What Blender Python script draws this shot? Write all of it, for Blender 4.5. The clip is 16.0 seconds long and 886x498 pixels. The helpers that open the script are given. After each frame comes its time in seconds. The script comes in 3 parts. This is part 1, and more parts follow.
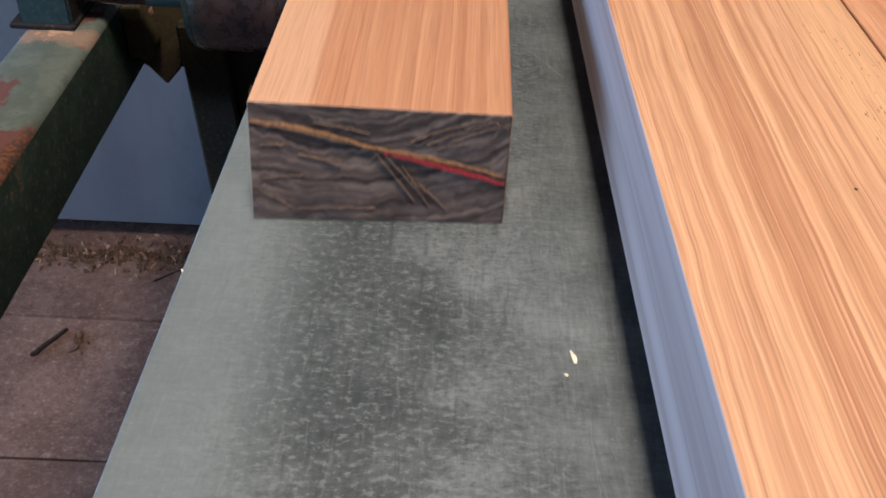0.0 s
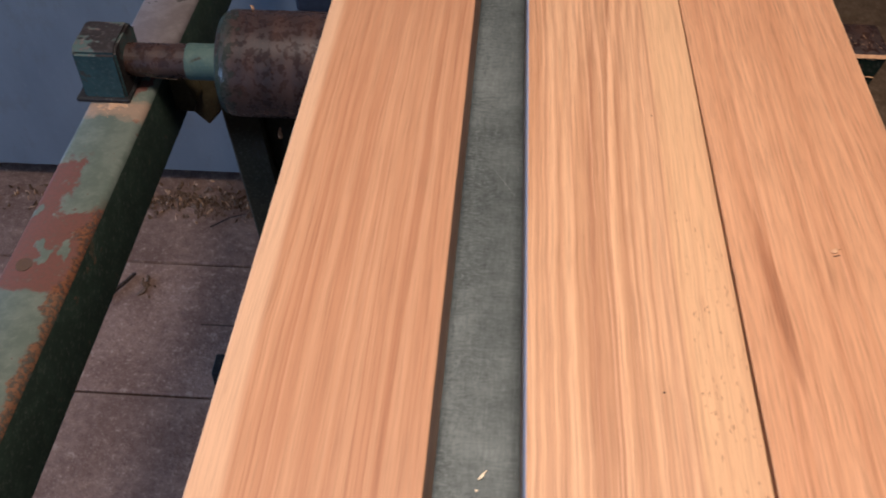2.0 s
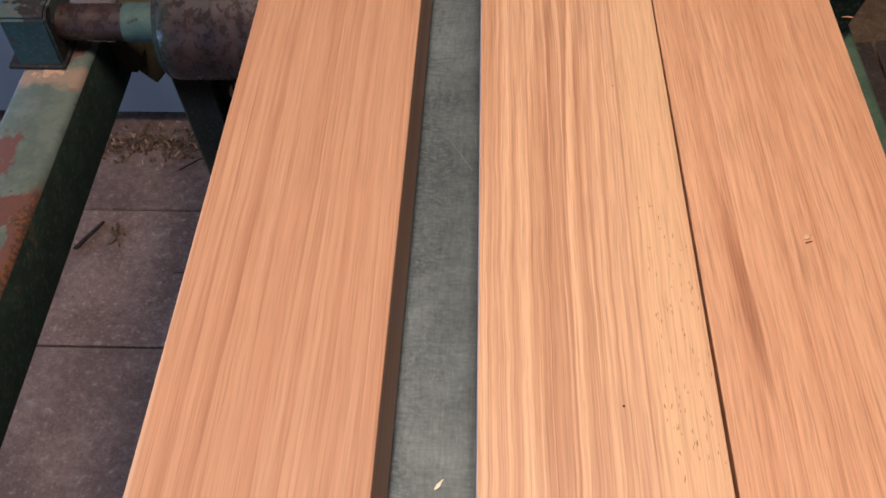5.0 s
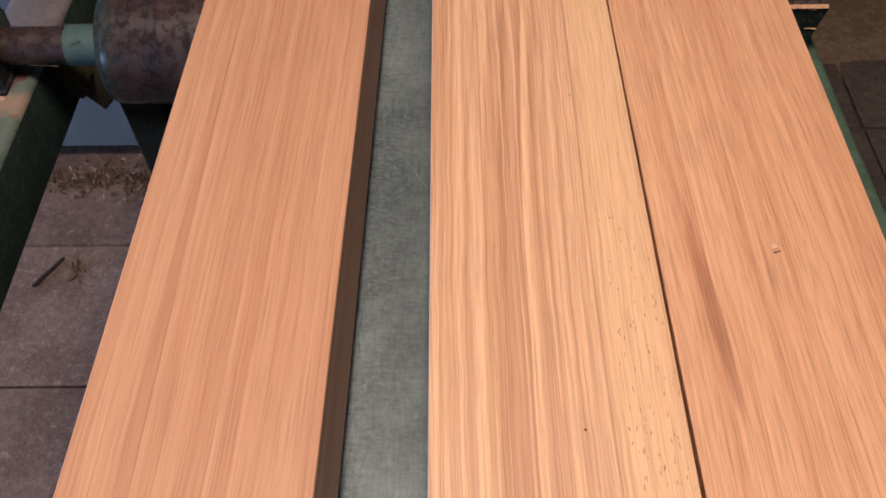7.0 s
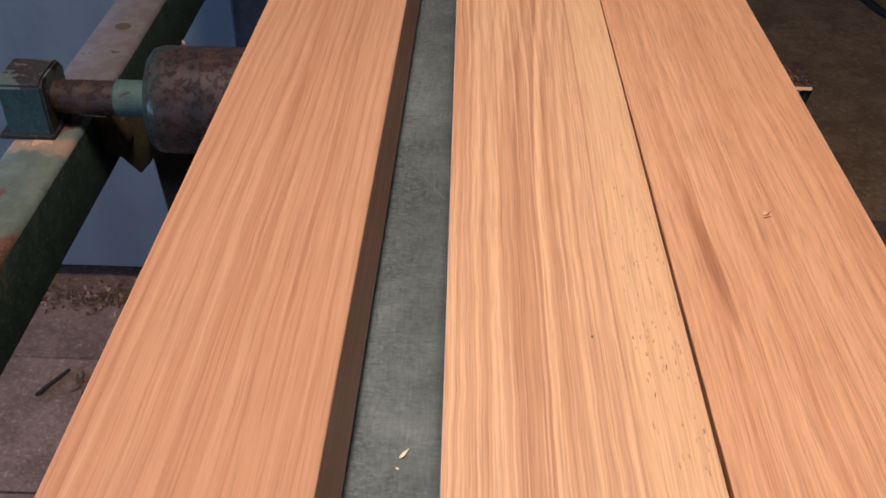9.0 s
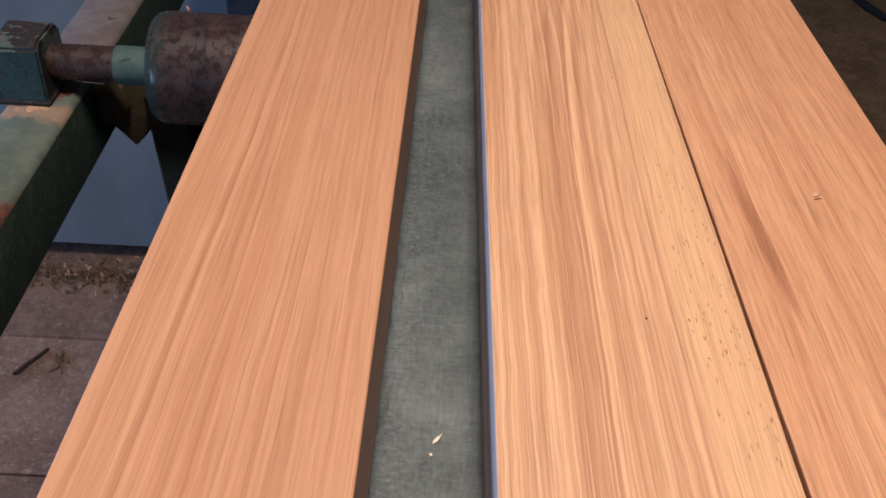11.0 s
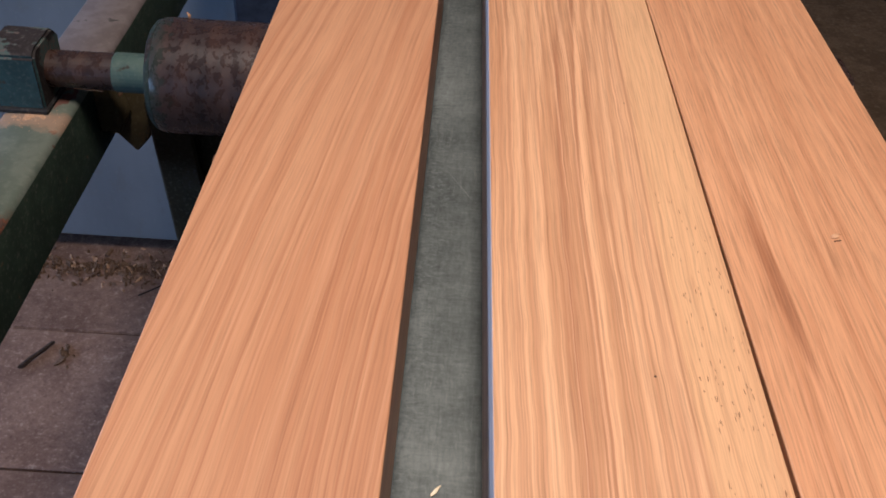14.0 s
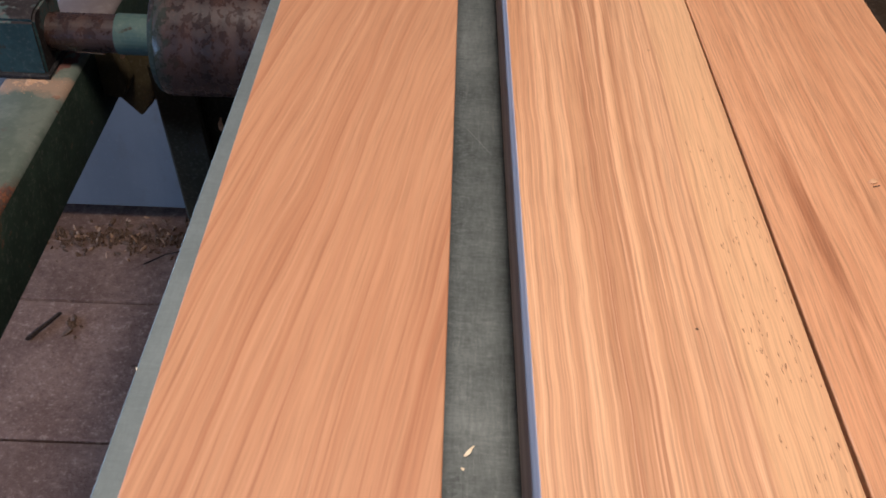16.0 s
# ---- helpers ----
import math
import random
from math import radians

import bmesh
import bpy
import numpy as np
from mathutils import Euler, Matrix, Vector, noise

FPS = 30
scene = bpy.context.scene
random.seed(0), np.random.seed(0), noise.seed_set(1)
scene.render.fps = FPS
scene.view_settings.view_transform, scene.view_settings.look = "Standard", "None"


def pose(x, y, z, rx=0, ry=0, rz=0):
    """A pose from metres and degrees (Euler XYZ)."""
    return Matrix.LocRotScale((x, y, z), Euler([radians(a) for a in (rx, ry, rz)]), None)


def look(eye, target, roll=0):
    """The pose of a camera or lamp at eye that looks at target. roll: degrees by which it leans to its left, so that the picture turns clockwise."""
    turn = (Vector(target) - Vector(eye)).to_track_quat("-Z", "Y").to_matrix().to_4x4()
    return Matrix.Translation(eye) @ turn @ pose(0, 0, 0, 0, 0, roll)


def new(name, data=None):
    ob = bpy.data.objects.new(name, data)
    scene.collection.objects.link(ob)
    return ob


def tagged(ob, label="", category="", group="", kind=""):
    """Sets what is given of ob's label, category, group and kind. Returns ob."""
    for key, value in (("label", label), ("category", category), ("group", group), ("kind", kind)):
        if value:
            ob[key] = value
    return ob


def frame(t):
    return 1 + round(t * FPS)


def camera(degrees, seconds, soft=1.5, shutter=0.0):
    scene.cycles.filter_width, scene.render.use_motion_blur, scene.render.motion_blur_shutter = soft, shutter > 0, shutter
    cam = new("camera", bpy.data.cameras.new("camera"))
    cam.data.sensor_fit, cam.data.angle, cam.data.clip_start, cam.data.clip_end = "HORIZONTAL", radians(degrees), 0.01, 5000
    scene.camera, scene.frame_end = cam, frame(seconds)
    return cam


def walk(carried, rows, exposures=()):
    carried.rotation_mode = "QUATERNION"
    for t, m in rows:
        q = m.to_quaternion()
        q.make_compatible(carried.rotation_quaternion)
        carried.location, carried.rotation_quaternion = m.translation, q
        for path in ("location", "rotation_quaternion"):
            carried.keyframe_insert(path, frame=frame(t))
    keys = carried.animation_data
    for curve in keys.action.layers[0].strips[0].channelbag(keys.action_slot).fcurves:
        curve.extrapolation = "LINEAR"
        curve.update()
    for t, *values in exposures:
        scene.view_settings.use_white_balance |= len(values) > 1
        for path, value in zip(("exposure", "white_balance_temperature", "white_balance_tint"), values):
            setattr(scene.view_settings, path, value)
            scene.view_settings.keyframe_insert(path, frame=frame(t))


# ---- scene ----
cam = camera(50.76, 16.0, soft=1.7, shutter=0.4)
# t, x, y, z, heading, pitch, lean
PATH = [
    (0.0, -0.0099, -0.0329, 1.0164, -1.01, -38.95, 3.07),
    (0.5, -0.0098, -0.0369, 1.0274, -0.16, -39.27, 3.07),
    (1.0, -0.0044, -0.0385, 1.0672, 1.21, -40.78, 3.27),
    (1.5, 0.0028, -0.0562, 1.1416, 3.01, -43.13, 2.18),
    (2.0, 0.0347, -0.0395, 1.1902, 3.70, -46.69, -0.09),
    (2.5, 0.0538, -0.0088, 1.2064, 3.38, -50.16, -0.99),
    (3.0, 0.0547, 0.0023, 1.2149, 3.33, -51.83, -1.40),
    (3.5, 0.0503, 0.0082, 1.2102, 3.41, -52.41, -1.87),
    (4.0, 0.0518, 0.0051, 1.2002, 3.15, -52.46, -1.71),
    (6.5, 0.0490, 0.0218, 1.1833, 1.02, -50.73, -0.82),
    (7.0, 0.0617, 0.0214, 1.1691, 0.22, -49.99, -0.65),
    (7.5, 0.0616, -0.0076, 1.1636, 0.24, -47.04, -0.27),
    (8.0, 0.0610, -0.0407, 1.1453, 0.50, -42.87, -0.42),
    (8.5, 0.0664, -0.0666, 1.1230, 0.99, -39.08, 0.10),
    (9.0, 0.0546, -0.0773, 1.1171, 0.33, -38.24, 1.52),
    (11.5, 0.0274, -0.0525, 1.0959, -1.79, -39.16, 4.13),
    (12.0, 0.0280, -0.0389, 1.1021, -1.85, -39.48, 4.00),
    (12.5, 0.0288, -0.0342, 1.1020, -1.88, -39.71, 3.99),
    (13.0, 0.0300, -0.0319, 1.1063, -1.49, -39.75, 3.85),
    (13.5, 0.0364, -0.0256, 1.1088, -1.26, -39.92, 3.88),
    (14.0, 0.0305, -0.0350, 1.1069, -1.03, -40.09, 4.20),
    (14.5, 0.0304, -0.0370, 1.0987, -0.59, -40.52, 4.11),
    (15.0, 0.0280, -0.0357, 1.0948, -0.52, -41.33, 3.87),
    (15.5, 0.0256, -0.0279, 1.0920, -0.85, -41.90, 3.70),
    (16.0, 0.0197, -0.0284, 1.0963, -1.24, -42.32, 3.01),
]
walk(cam, [(t, pose(x, y, z, 90 + pitch, 0, yaw) @ pose(0, 0, 0, 0, 0, roll)) for t, x, y, z, yaw, pitch, roll in PATH],
     [(0.0, 0.10), (1.0, 0.10), (2.5, 0.0), (16.0, -0.02)])

# ---- light: blue daylight through the long low opening of the west wall, a warm work lamp over the bench ----
SUN_ELEVATION, SUN_AZIMUTH = radians(50), radians(14)
world = bpy.data.worlds.new("sky")
scene.world = world
world.use_nodes = True
sky = world.node_tree.nodes.new("ShaderNodeTexSky")
sky.sky_type, sky.sun_disc = "NISHITA", False
sky.sun_elevation, sky.sun_rotation = SUN_ELEVATION, SUN_AZIMUTH
sky.ozone_density, sky.dust_density, sky.altitude = 6.0, 0.1, 3000
back = world.node_tree.nodes["Background"]
world.node_tree.links.new(sky.outputs[0], back.inputs[0])
back.inputs[1].default_value = 0.12
sun = new("sun", bpy.data.lights.new("sun", "SUN"))
sun.data.energy, sun.data.angle, sun.data.color = 2.0, radians(12), (1.0, 0.93, 0.84)
sun.matrix_world = look((3 * math.sin(SUN_AZIMUTH) * math.cos(SUN_ELEVATION), 3 * math.cos(SUN_AZIMUTH) * math.cos(SUN_ELEVATION), 3 * math.sin(SUN_ELEVATION)), (0, 0, 0))
OPEN_Y0, OPEN_Y1, OPEN_Z0, OPEN_Z1 = -4.6, 3.4, 0.74, 1.56
daylight = new("west_opening_light", bpy.data.lights.new("west_opening_light", "AREA"))
daylight.data.shape, daylight.data.size, daylight.data.size_y = "RECTANGLE", OPEN_Y1 - OPEN_Y0, OPEN_Z1 - OPEN_Z0
daylight.data.energy, daylight.data.color = 190.0, (0.34, 0.55, 1.0)
daylight.matrix_world = look((-3.42, (OPEN_Y0 + OPEN_Y1) / 2, (OPEN_Z0 + OPEN_Z1) / 2), (0, (OPEN_Y0 + OPEN_Y1) / 2, (OPEN_Z0 + OPEN_Z1) / 2))
LAMP = (0.02, 0.06, 2.20)
lamp = new("work_lamp_light", bpy.data.lights.new("work_lamp_light", "AREA"))
lamp.data.shape, lamp.data.size, lamp.data.size_y = "RECTANGLE", 0.28, 0.42
lamp.data.energy, lamp.data.color = 24.7, (1.0, 0.892, 0.825)
lamp.matrix_world = pose(LAMP[0], LAMP[1], LAMP[2] - 0.004)
scene.view_settings.exposure = 0.0


def part(name, bm, material, parent=None, label=""):
    """Links a bmesh as one mesh object, under a thing or a part."""
    me = bpy.data.meshes.new(name)
    bm.to_mesh(me)
    bm.free()
    mats = material if isinstance(material, (list, tuple)) else [material]
    for m in mats:
        me.materials.append(m)
    ob = new(name, me)
    if parent is not None:
        ob.parent = parent
    if label:
        ob["label"] = label
    return ob


def thing(name, label, category, at=(0, 0, 0), group="", kind=""):
    ob = new(name)
    ob.location = at
    ob.empty_display_size = 0.05
    return tagged(ob, label, category, group, kind)


def smooth(ob, angle=35):
    for p in ob.data.polygons:
        p.use_smooth = True
    ob.data.set_sharp_from_angle(angle=radians(angle))
    return ob


def box(x0, x1, y0, y1, z0, z1, bevel=0.0, seg=1):
    bm = bmesh.new()
    bmesh.ops.create_cube(bm, size=1)
    for v in bm.verts:
        v.co = Vector(((x0 + x1) / 2 + v.co.x * (x1 - x0), (y0 + y1) / 2 + v.co.y * (y1 - y0), (z0 + z1) / 2 + v.co.z * (z1 - z0)))
    if bevel:
        bmesh.ops.bevel(bm, geom=bm.edges[:], offset=bevel, segments=seg, affect="EDGES", profile=0.5)
    return bm


def turned(profile, x_axis_y, x_axis_z, steps=48):
    """A body of revolution about a line along x: profile rows of (x, radius)."""
    bm = bmesh.new()
    rings = []
    for x, r in profile:
        rings.append([bm.verts.new((x, x_axis_y + r * math.cos(2 * math.pi * i / steps), x_axis_z + r * math.sin(2 * math.pi * i / steps))) for i in range(steps)])
    for a, b in zip(rings, rings[1:]):
        for i in range(steps):
            bm.faces.new((a[i], a[(i + 1) % steps], b[(i + 1) % steps], b[i]))
    bm.faces.new(rings[0][::-1])
    bm.faces.new(rings[-1])
    bmesh.ops.recalc_face_normals(bm, faces=bm.faces)
    return bm


def plate(points, y0, y1, bevel=0.0):
    """A plate with an outline in x and z, between y0 and y1."""
    bm = bmesh.new()
    vs = [bm.verts.new((x, y0, z)) for x, z in points]
    f = bm.faces.new(vs)
    got = bmesh.ops.extrude_face_region(bm, geom=[f])
    for v in got["geom"]:
        if isinstance(v, bmesh.types.BMVert):
            v.co.y = y1
    bmesh.ops.recalc_face_normals(bm, faces=bm.faces)
    if bevel:
        bmesh.ops.bevel(bm, geom=bm.edges[:], offset=bevel, segments=1, affect="EDGES")
    return bm


# ---- materials ----
class Nodes:
    """Short hand for a node tree."""

    def __init__(self, name):
        self.mat = bpy.data.materials.new(name)
        self.mat.use_nodes = True
        self.t = self.mat.node_tree
        self.bsdf = self.t.nodes["Principled BSDF"]
        self.obj = self.node("ShaderNodeTexCoord").outputs["Object"]

    def node(self, kind):
        return self.t.nodes.new(kind)

    def put(self, socket, value):
        if isinstance(value, bpy.types.NodeSocket):
            self.t.links.new(value, socket)
        elif value is not None:
            socket.default_value = value

    def math(self, op, a, b=None, c=None, clamp=False):
        n = self.node("ShaderNodeMath")
        n.operation, n.use_clamp = op, clamp
        for s, v in zip(n.inputs, (a, b, c)):
            self.put(s, v)
        return n.outputs[0]

    def axes(self, v=None):
        n = self.node("ShaderNodeSeparateXYZ")
        self.put(n.inputs[0], v or self.obj)
        return n.outputs[0], n.outputs[1], n.outputs[2]

    def vec(self, x, y, z):
        n = self.node("ShaderNodeCombineXYZ")
        for s, v in zip(n.inputs, (x, y, z)):
            self.put(s, v)
        return n.outputs[0]

    def noise(self, v, scale=1.0, detail=3.0, rough=0.5, dist=0.0):
        n = self.node("ShaderNodeTexNoise")
        for k, val in (("Vector", v), ("Scale", scale), ("Detail", detail), ("Roughness", rough), ("Distortion", dist)):
            self.put(n.inputs[k], val)
        return n.outputs["Fac"]

    def scaled(self, sx, sy, sz, v=None, off=(0, 0, 0)):
        n = self.node("ShaderNodeMapping")
        self.put(n.inputs["Vector"], v or self.obj)
        n.inputs["Scale"].default_value, n.inputs["Location"].default_value = (sx, sy, sz), off
        return n.outputs[0]

    def step(self, v, lo, hi):
        n = self.node("ShaderNodeMapRange")
        n.interpolation_type = "SMOOTHSTEP"
        for s, val in zip(n.inputs, (v, lo, hi, 0.0, 1.0)):
            self.put(s, val)
        return n.outputs[0]

    def ramp(self, fac, *stops):
        n = self.node("ShaderNodeValToRGB")
        self.put(n.inputs[0], fac)
        while len(n.color_ramp.elements) < len(stops):
            n.color_ramp.elements.new(0.5)
        for e, (pos, col) in zip(n.color_ramp.elements, stops):
            e.position, e.color = pos, (*col, 1)
        return n.outputs[0]

    def mix(self, fac, a, b, mode="MIX"):
        n = self.node("ShaderNodeMix")
        n.data_type, n.blend_type = "RGBA", mode
        self.put(n.inputs[0], fac)
        for s, v in ((n.inputs[6], a), (n.inputs[7], b)):
            self.put(s, (*v, 1) if isinstance(v, tuple) and len(v) == 3 else v)
        return n.outputs[2]

    def bump(self, height, strength, distance, under=None):
        n = self.node("ShaderNodeBump")
        self.put(n.inputs["Height"], height)
        n.inputs["Strength"].default_value, n.inputs["Distance"].default_value = strength, distance
        if under is not None:
            self.put(n.inputs["Normal"], under)
        return n.outputs[0]

    def done(self, color, rough=0.5, metal=0.0, normal=None, spec=0.5):
        for k, v in (("Base Color", (*color, 1) if isinstance(color, tuple) else color), ("Roughness", rough), ("Metallic", metal), ("Normal", normal), ("Specular IOR Level", spec)):
            self.put(self.bsdf.inputs[k], v)
        return self.mat


def wood(name, pale, mid, dark, seed, wobble=0.010, broad=75.0, slant=0.0, line=0.55, sap=None, streak=None, fibre=0.16, yellow=None, fine=3.2, swirl=0.28, depth=0.5, wave=0.0022, thread=0.35, rows=None, width=0.0953, ring=150.0, late=0.45, dash=60.0):
    """Planed wood, grain along y. sap: colour and width of a pale edge at x = 0; streak: (x, y) of a dark stain;
    yellow: (colour, x) of a paler zone beyond x; slant: how strongly the rings lean over from 2.3 m on."""
    n = Nodes(name)
    x, y, z = n.axes()
    w = n.math("SUBTRACT", n.noise(n.scaled(9, 1.6, 9, off=(seed, seed * 1.7, 0)), 1, 2, 0.5), 0.5)
    w2 = n.math("SUBTRACT", n.noise(n.scaled(40, 7, 40, off=(seed * 3, seed, 0)), 1, 2, 0.5), 0.5)
    u = n.math("MULTIPLY_ADD", w, wobble * 2, x)
    u = n.math("MULTIPLY_ADD", w2, wobble * swirl, u)
    w3 = n.math("SUBTRACT", n.noise(n.scaled(26, 24, 26, off=(seed, 2, seed)), 1, 2, 0.55), 0.5)
    u = n.math("MULTIPLY_ADD", w3, wave, u)
    if slant:
        far = n.math("MAXIMUM", n.math("SUBTRACT", y, 2.40), 0.0)
        u = n.math("SUBTRACT", u, n.math("MULTIPLY", n.math("MULTIPLY", far, far), slant))
        u = n.math("MULTIPLY_ADD", n.math("MULTIPLY", w2, far), 0.006, u)
    u = n.math("SUBTRACT", u, n.math("MULTIPLY", z, 0.4))
    bands = n.noise(n.vec(n.math("MULTIPLY", u, broad), n.math("MULTIPLY", y, 0.45), seed), 1, 4, 0.62)
    rings = n.noise(n.vec(n.math("MULTIPLY", u, broad * fine), n.math("MULTIPLY", y, 1.3), seed + 4), 1, 3, 0.65)
    fib = n.noise(n.vec(n.math("MULTIPLY", u, 1300.0), n.math("MULTIPLY", y, dash), n.math("MULTIPLY", z, 300)), 1, 3, 0.68)
    pores = n.noise(n.vec(n.math("MULTIPLY", x, 900.0), n.math("MULTIPLY", y, 60.0), seed), 1, 2, 0.5)
    blot = n.noise(n.scaled(14, 3.5, 14, off=(seed, 0, 0)), 1, 3, 0.55)
    low = tuple(m + (d - m) * depth for m, d in zip(mid, dark))
    col = n.ramp(bands, (0.30, low), (0.42, mid), (0.52, pale), (0.60, mid), (0.72, pale))
    if rows:
        tones = {"p": pale, "m": mid, "d": dark, "l": low, "b": tuple(min(1.0, c * 1.12) for c in pale), "y": yellow[0]}
        bend = n.math("MAXIMUM", n.math("SUBTRACT", y, 1.80), 0.0)
        across = n.math("SUBTRACT", n.math("MULTIPLY_ADD", w2, 0.0045, x), n.math("MULTIPLY", n.math("MULTIPLY", bend, bend), 0.13))
        across = n.math("MULTIPLY_ADD", w3, 0.0016, n.math("MULTIPLY_ADD", w, 0.004, across))
        drawn = n.ramp(n.math("DIVIDE", across, width), *[(p, tones[k]) for p, k in rows])
        col = n.mix(n.math("MULTIPLY_ADD", n.step(bands, 0.35, 0.65), 0.22, 0.66), col, drawn)
    phase = n.math("FRACT", n.math("MULTIPLY_ADD", n.noise(n.vec(n.math("MULTIPLY", u, 70.0), n.math("MULTIPLY", y, 0.9), seed + 2), 1, 2, 0.5), 3.2, n.math("MULTIPLY", u, ring)))
    wood_late = n.math("MULTIPLY", n.math("POWER", phase, 3.5), n.step(phase, 1.0, 0.94))
    strong = n.step(n.noise(n.vec(n.math("MULTIPLY", u, 60.0), n.math("MULTIPLY", y, 1.2), seed + 6), 1, 2, 0.5), 0.36, 0.60)
    col = n.mix(n.math("MULTIPLY", n.math("MULTIPLY", wood_late, strong), late), col, dark)
    ln = n.math("MULTIPLY", n.step(rings, 0.55, 0.60), line)
    col = n.mix(ln, col, dark)
    lt = n.math("MULTIPLY", n.step(rings, 0.45, 0.33), 0.6)
    col = n.mix(lt, col, pale)
    thin = n.noise(n.vec(n.math("MULTIPLY", u, broad * 6.5), n.math("MULTIPLY", y, 3.0), seed + 9), 1, 2, 0.5)
    col = n.mix(n.math("MULTIPLY", n.step(thin, 0.60, 0.645), thread), col, tuple(min(1.0, c * 1.10 + 0.03) for c in pale))
    col = n.mix(n.math("MULTIPLY", n.step(thin, 0.395, 0.345), thread * 0.8), col, dark)
    if yellow:
        zone = n.step(n.math("MULTIPLY_ADD", w, 0.016, x), yellow[1] - 0.003, yellow[1] + 0.004)
        ycol = n.mix(n.math("MULTIPLY", n.step(rings, 0.5, 0.75), 0.45), yellow[0], mid)
        col = n.mix(n.math("MULTIPLY", zone, 0.8), col, ycol)
        ringx = n.math("ABSOLUTE", n.math("SUBTRACT", n.math("MULTIPLY_ADD", w, 0.016, x), yellow[1]))
        col = n.mix(n.math("MULTIPLY", n.step(ringx, 0.0009, 0.0001), 0.55), col, dark)
    if sap:
        edge = n.math("SUBTRACT", sap[1], n.math("MULTIPLY", y, sap[1] * 1.0))
        inside = n.step(n.math("SUBTRACT", n.math("MULTIPLY_ADD", w, 0.014, x), edge), 0.003, -0.002)
        col = n.mix(n.math("MULTIPLY", inside, 0.9), col, sap[0])
    if streak:
        dx = n.math("DIVIDE", n.math("SUBTRACT", n.math("MULTIPLY_ADD", w2, 0.006, x), streak[0]), 0.0036)
        dy = n.math("DIVIDE", n.math("SUBTRACT", y, streak[1]), 0.055)
        dx = n.math("MULTIPLY_ADD", dy, 0.55, dx)
        r = n.math("ADD", n.math("MULTIPLY", dx, dx), n.math("MULTIPLY", dy, dy))
        r = n.math("MULTIPLY_ADD", n.math("SUBTRACT", fib, 0.5), 0.9, r)
        col = n.mix(n.math("MULTIPLY", n.step(r, 1.5, 0.0), 0.62), col, (0.275, 0.088, 0.036))
    col = n.mix(n.math("MULTIPLY", n.step(blot, 0.42, 0.68), 0.35), col, n.mix(1.0, col, (0.93, 0.84, 0.80), "MULTIPLY"))
    shade = n.ramp(fib, (0.32, (1 - fibre,) * 3), (0.52, (1.0, 1.0, 1.0)), (0.72, (1 + fibre * 0.35,) * 3))
    col = n.mix(1.0, col, shade, "MULTIPLY")
    col = n.mix(n.math("MULTIPLY", n.step(pores, 0.66, 0.78), 0.25), col, dark)
    b = n.bump(fib, 0.12, 0.0004)
    b = n.bump(rings, 0.10, 0.0006, b)
    return n.done(col, n.math("MULTIPLY_ADD", fib, 0.12, 0.44), 0.0, b, 0.45)


WOOD_A = wood("planed_wood_rosy", (0.580, 0.287, 0.149), (0.525, 0.242, 0.122), (0.370, 0.136, 0.062), 3.1, thread=0.30, slant=0.10, wobble=0.008, swirl=0.16, wave=0.0014, sap=((0.690, 0.402, 0.236), 0.021), broad=62, fine=3.1, line=0.20, fibre=0.19, depth=0.12, ring=150.0, late=0.72, dash=22.0)
# dark and pale rings across the honey board: place over its width, tone
RINGS = ((0.0, "m"), (0.02, "p"), (0.13, "p"), (0.15, "m"), (0.17, "p"), (0.21, "p"), (0.222, "b"), (0.24, "m"), (0.295, "m"), (0.318, "d"), (0.338, "l"), (0.362, "m"), (0.385, "l"), (0.411, "d"), (0.420, "b"), (0.444, "b"), (0.465, "m"),
         (0.485, "l"), (0.515, "p"), (0.535, "m"), (0.56, "p"), (0.585, "p"), (0.60, "m"), (0.63, "p"), (0.723, "p"), (0.733, "l"), (0.741, "y"), (0.84, "y"), (0.852, "m"), (0.865, "y"), (0.95, "y"), (1.0, "m"))
WOOD_B = wood("planed_wood_honey", (0.715, 0.392, 0.214), (0.585, 0.294, 0.150), (0.380, 0.150, 0.072), 7.4, wobble=0.008, broad=95, line=0.30, fine=4.4, depth=0.36, thread=0.5, wave=0.0024, fibre=0.26, ring=135.0, late=0.48, dash=20.0, yellow=((0.720, 0.405, 0.212), 0.0705), rows=RINGS)
WOOD_C = wood("planed_wood_red", (0.665, 0.330, 0.172), (0.600, 0.282, 0.142), (0.440, 0.170, 0.080), 12.9, wobble=0.012, broad=45, line=0.22, thread=0.30, streak=(0.0175, 1.845), fibre=0.33, fine=3.6, depth=0.16, wave=0.0012, ring=110.0, late=0.50, dash=26.0)


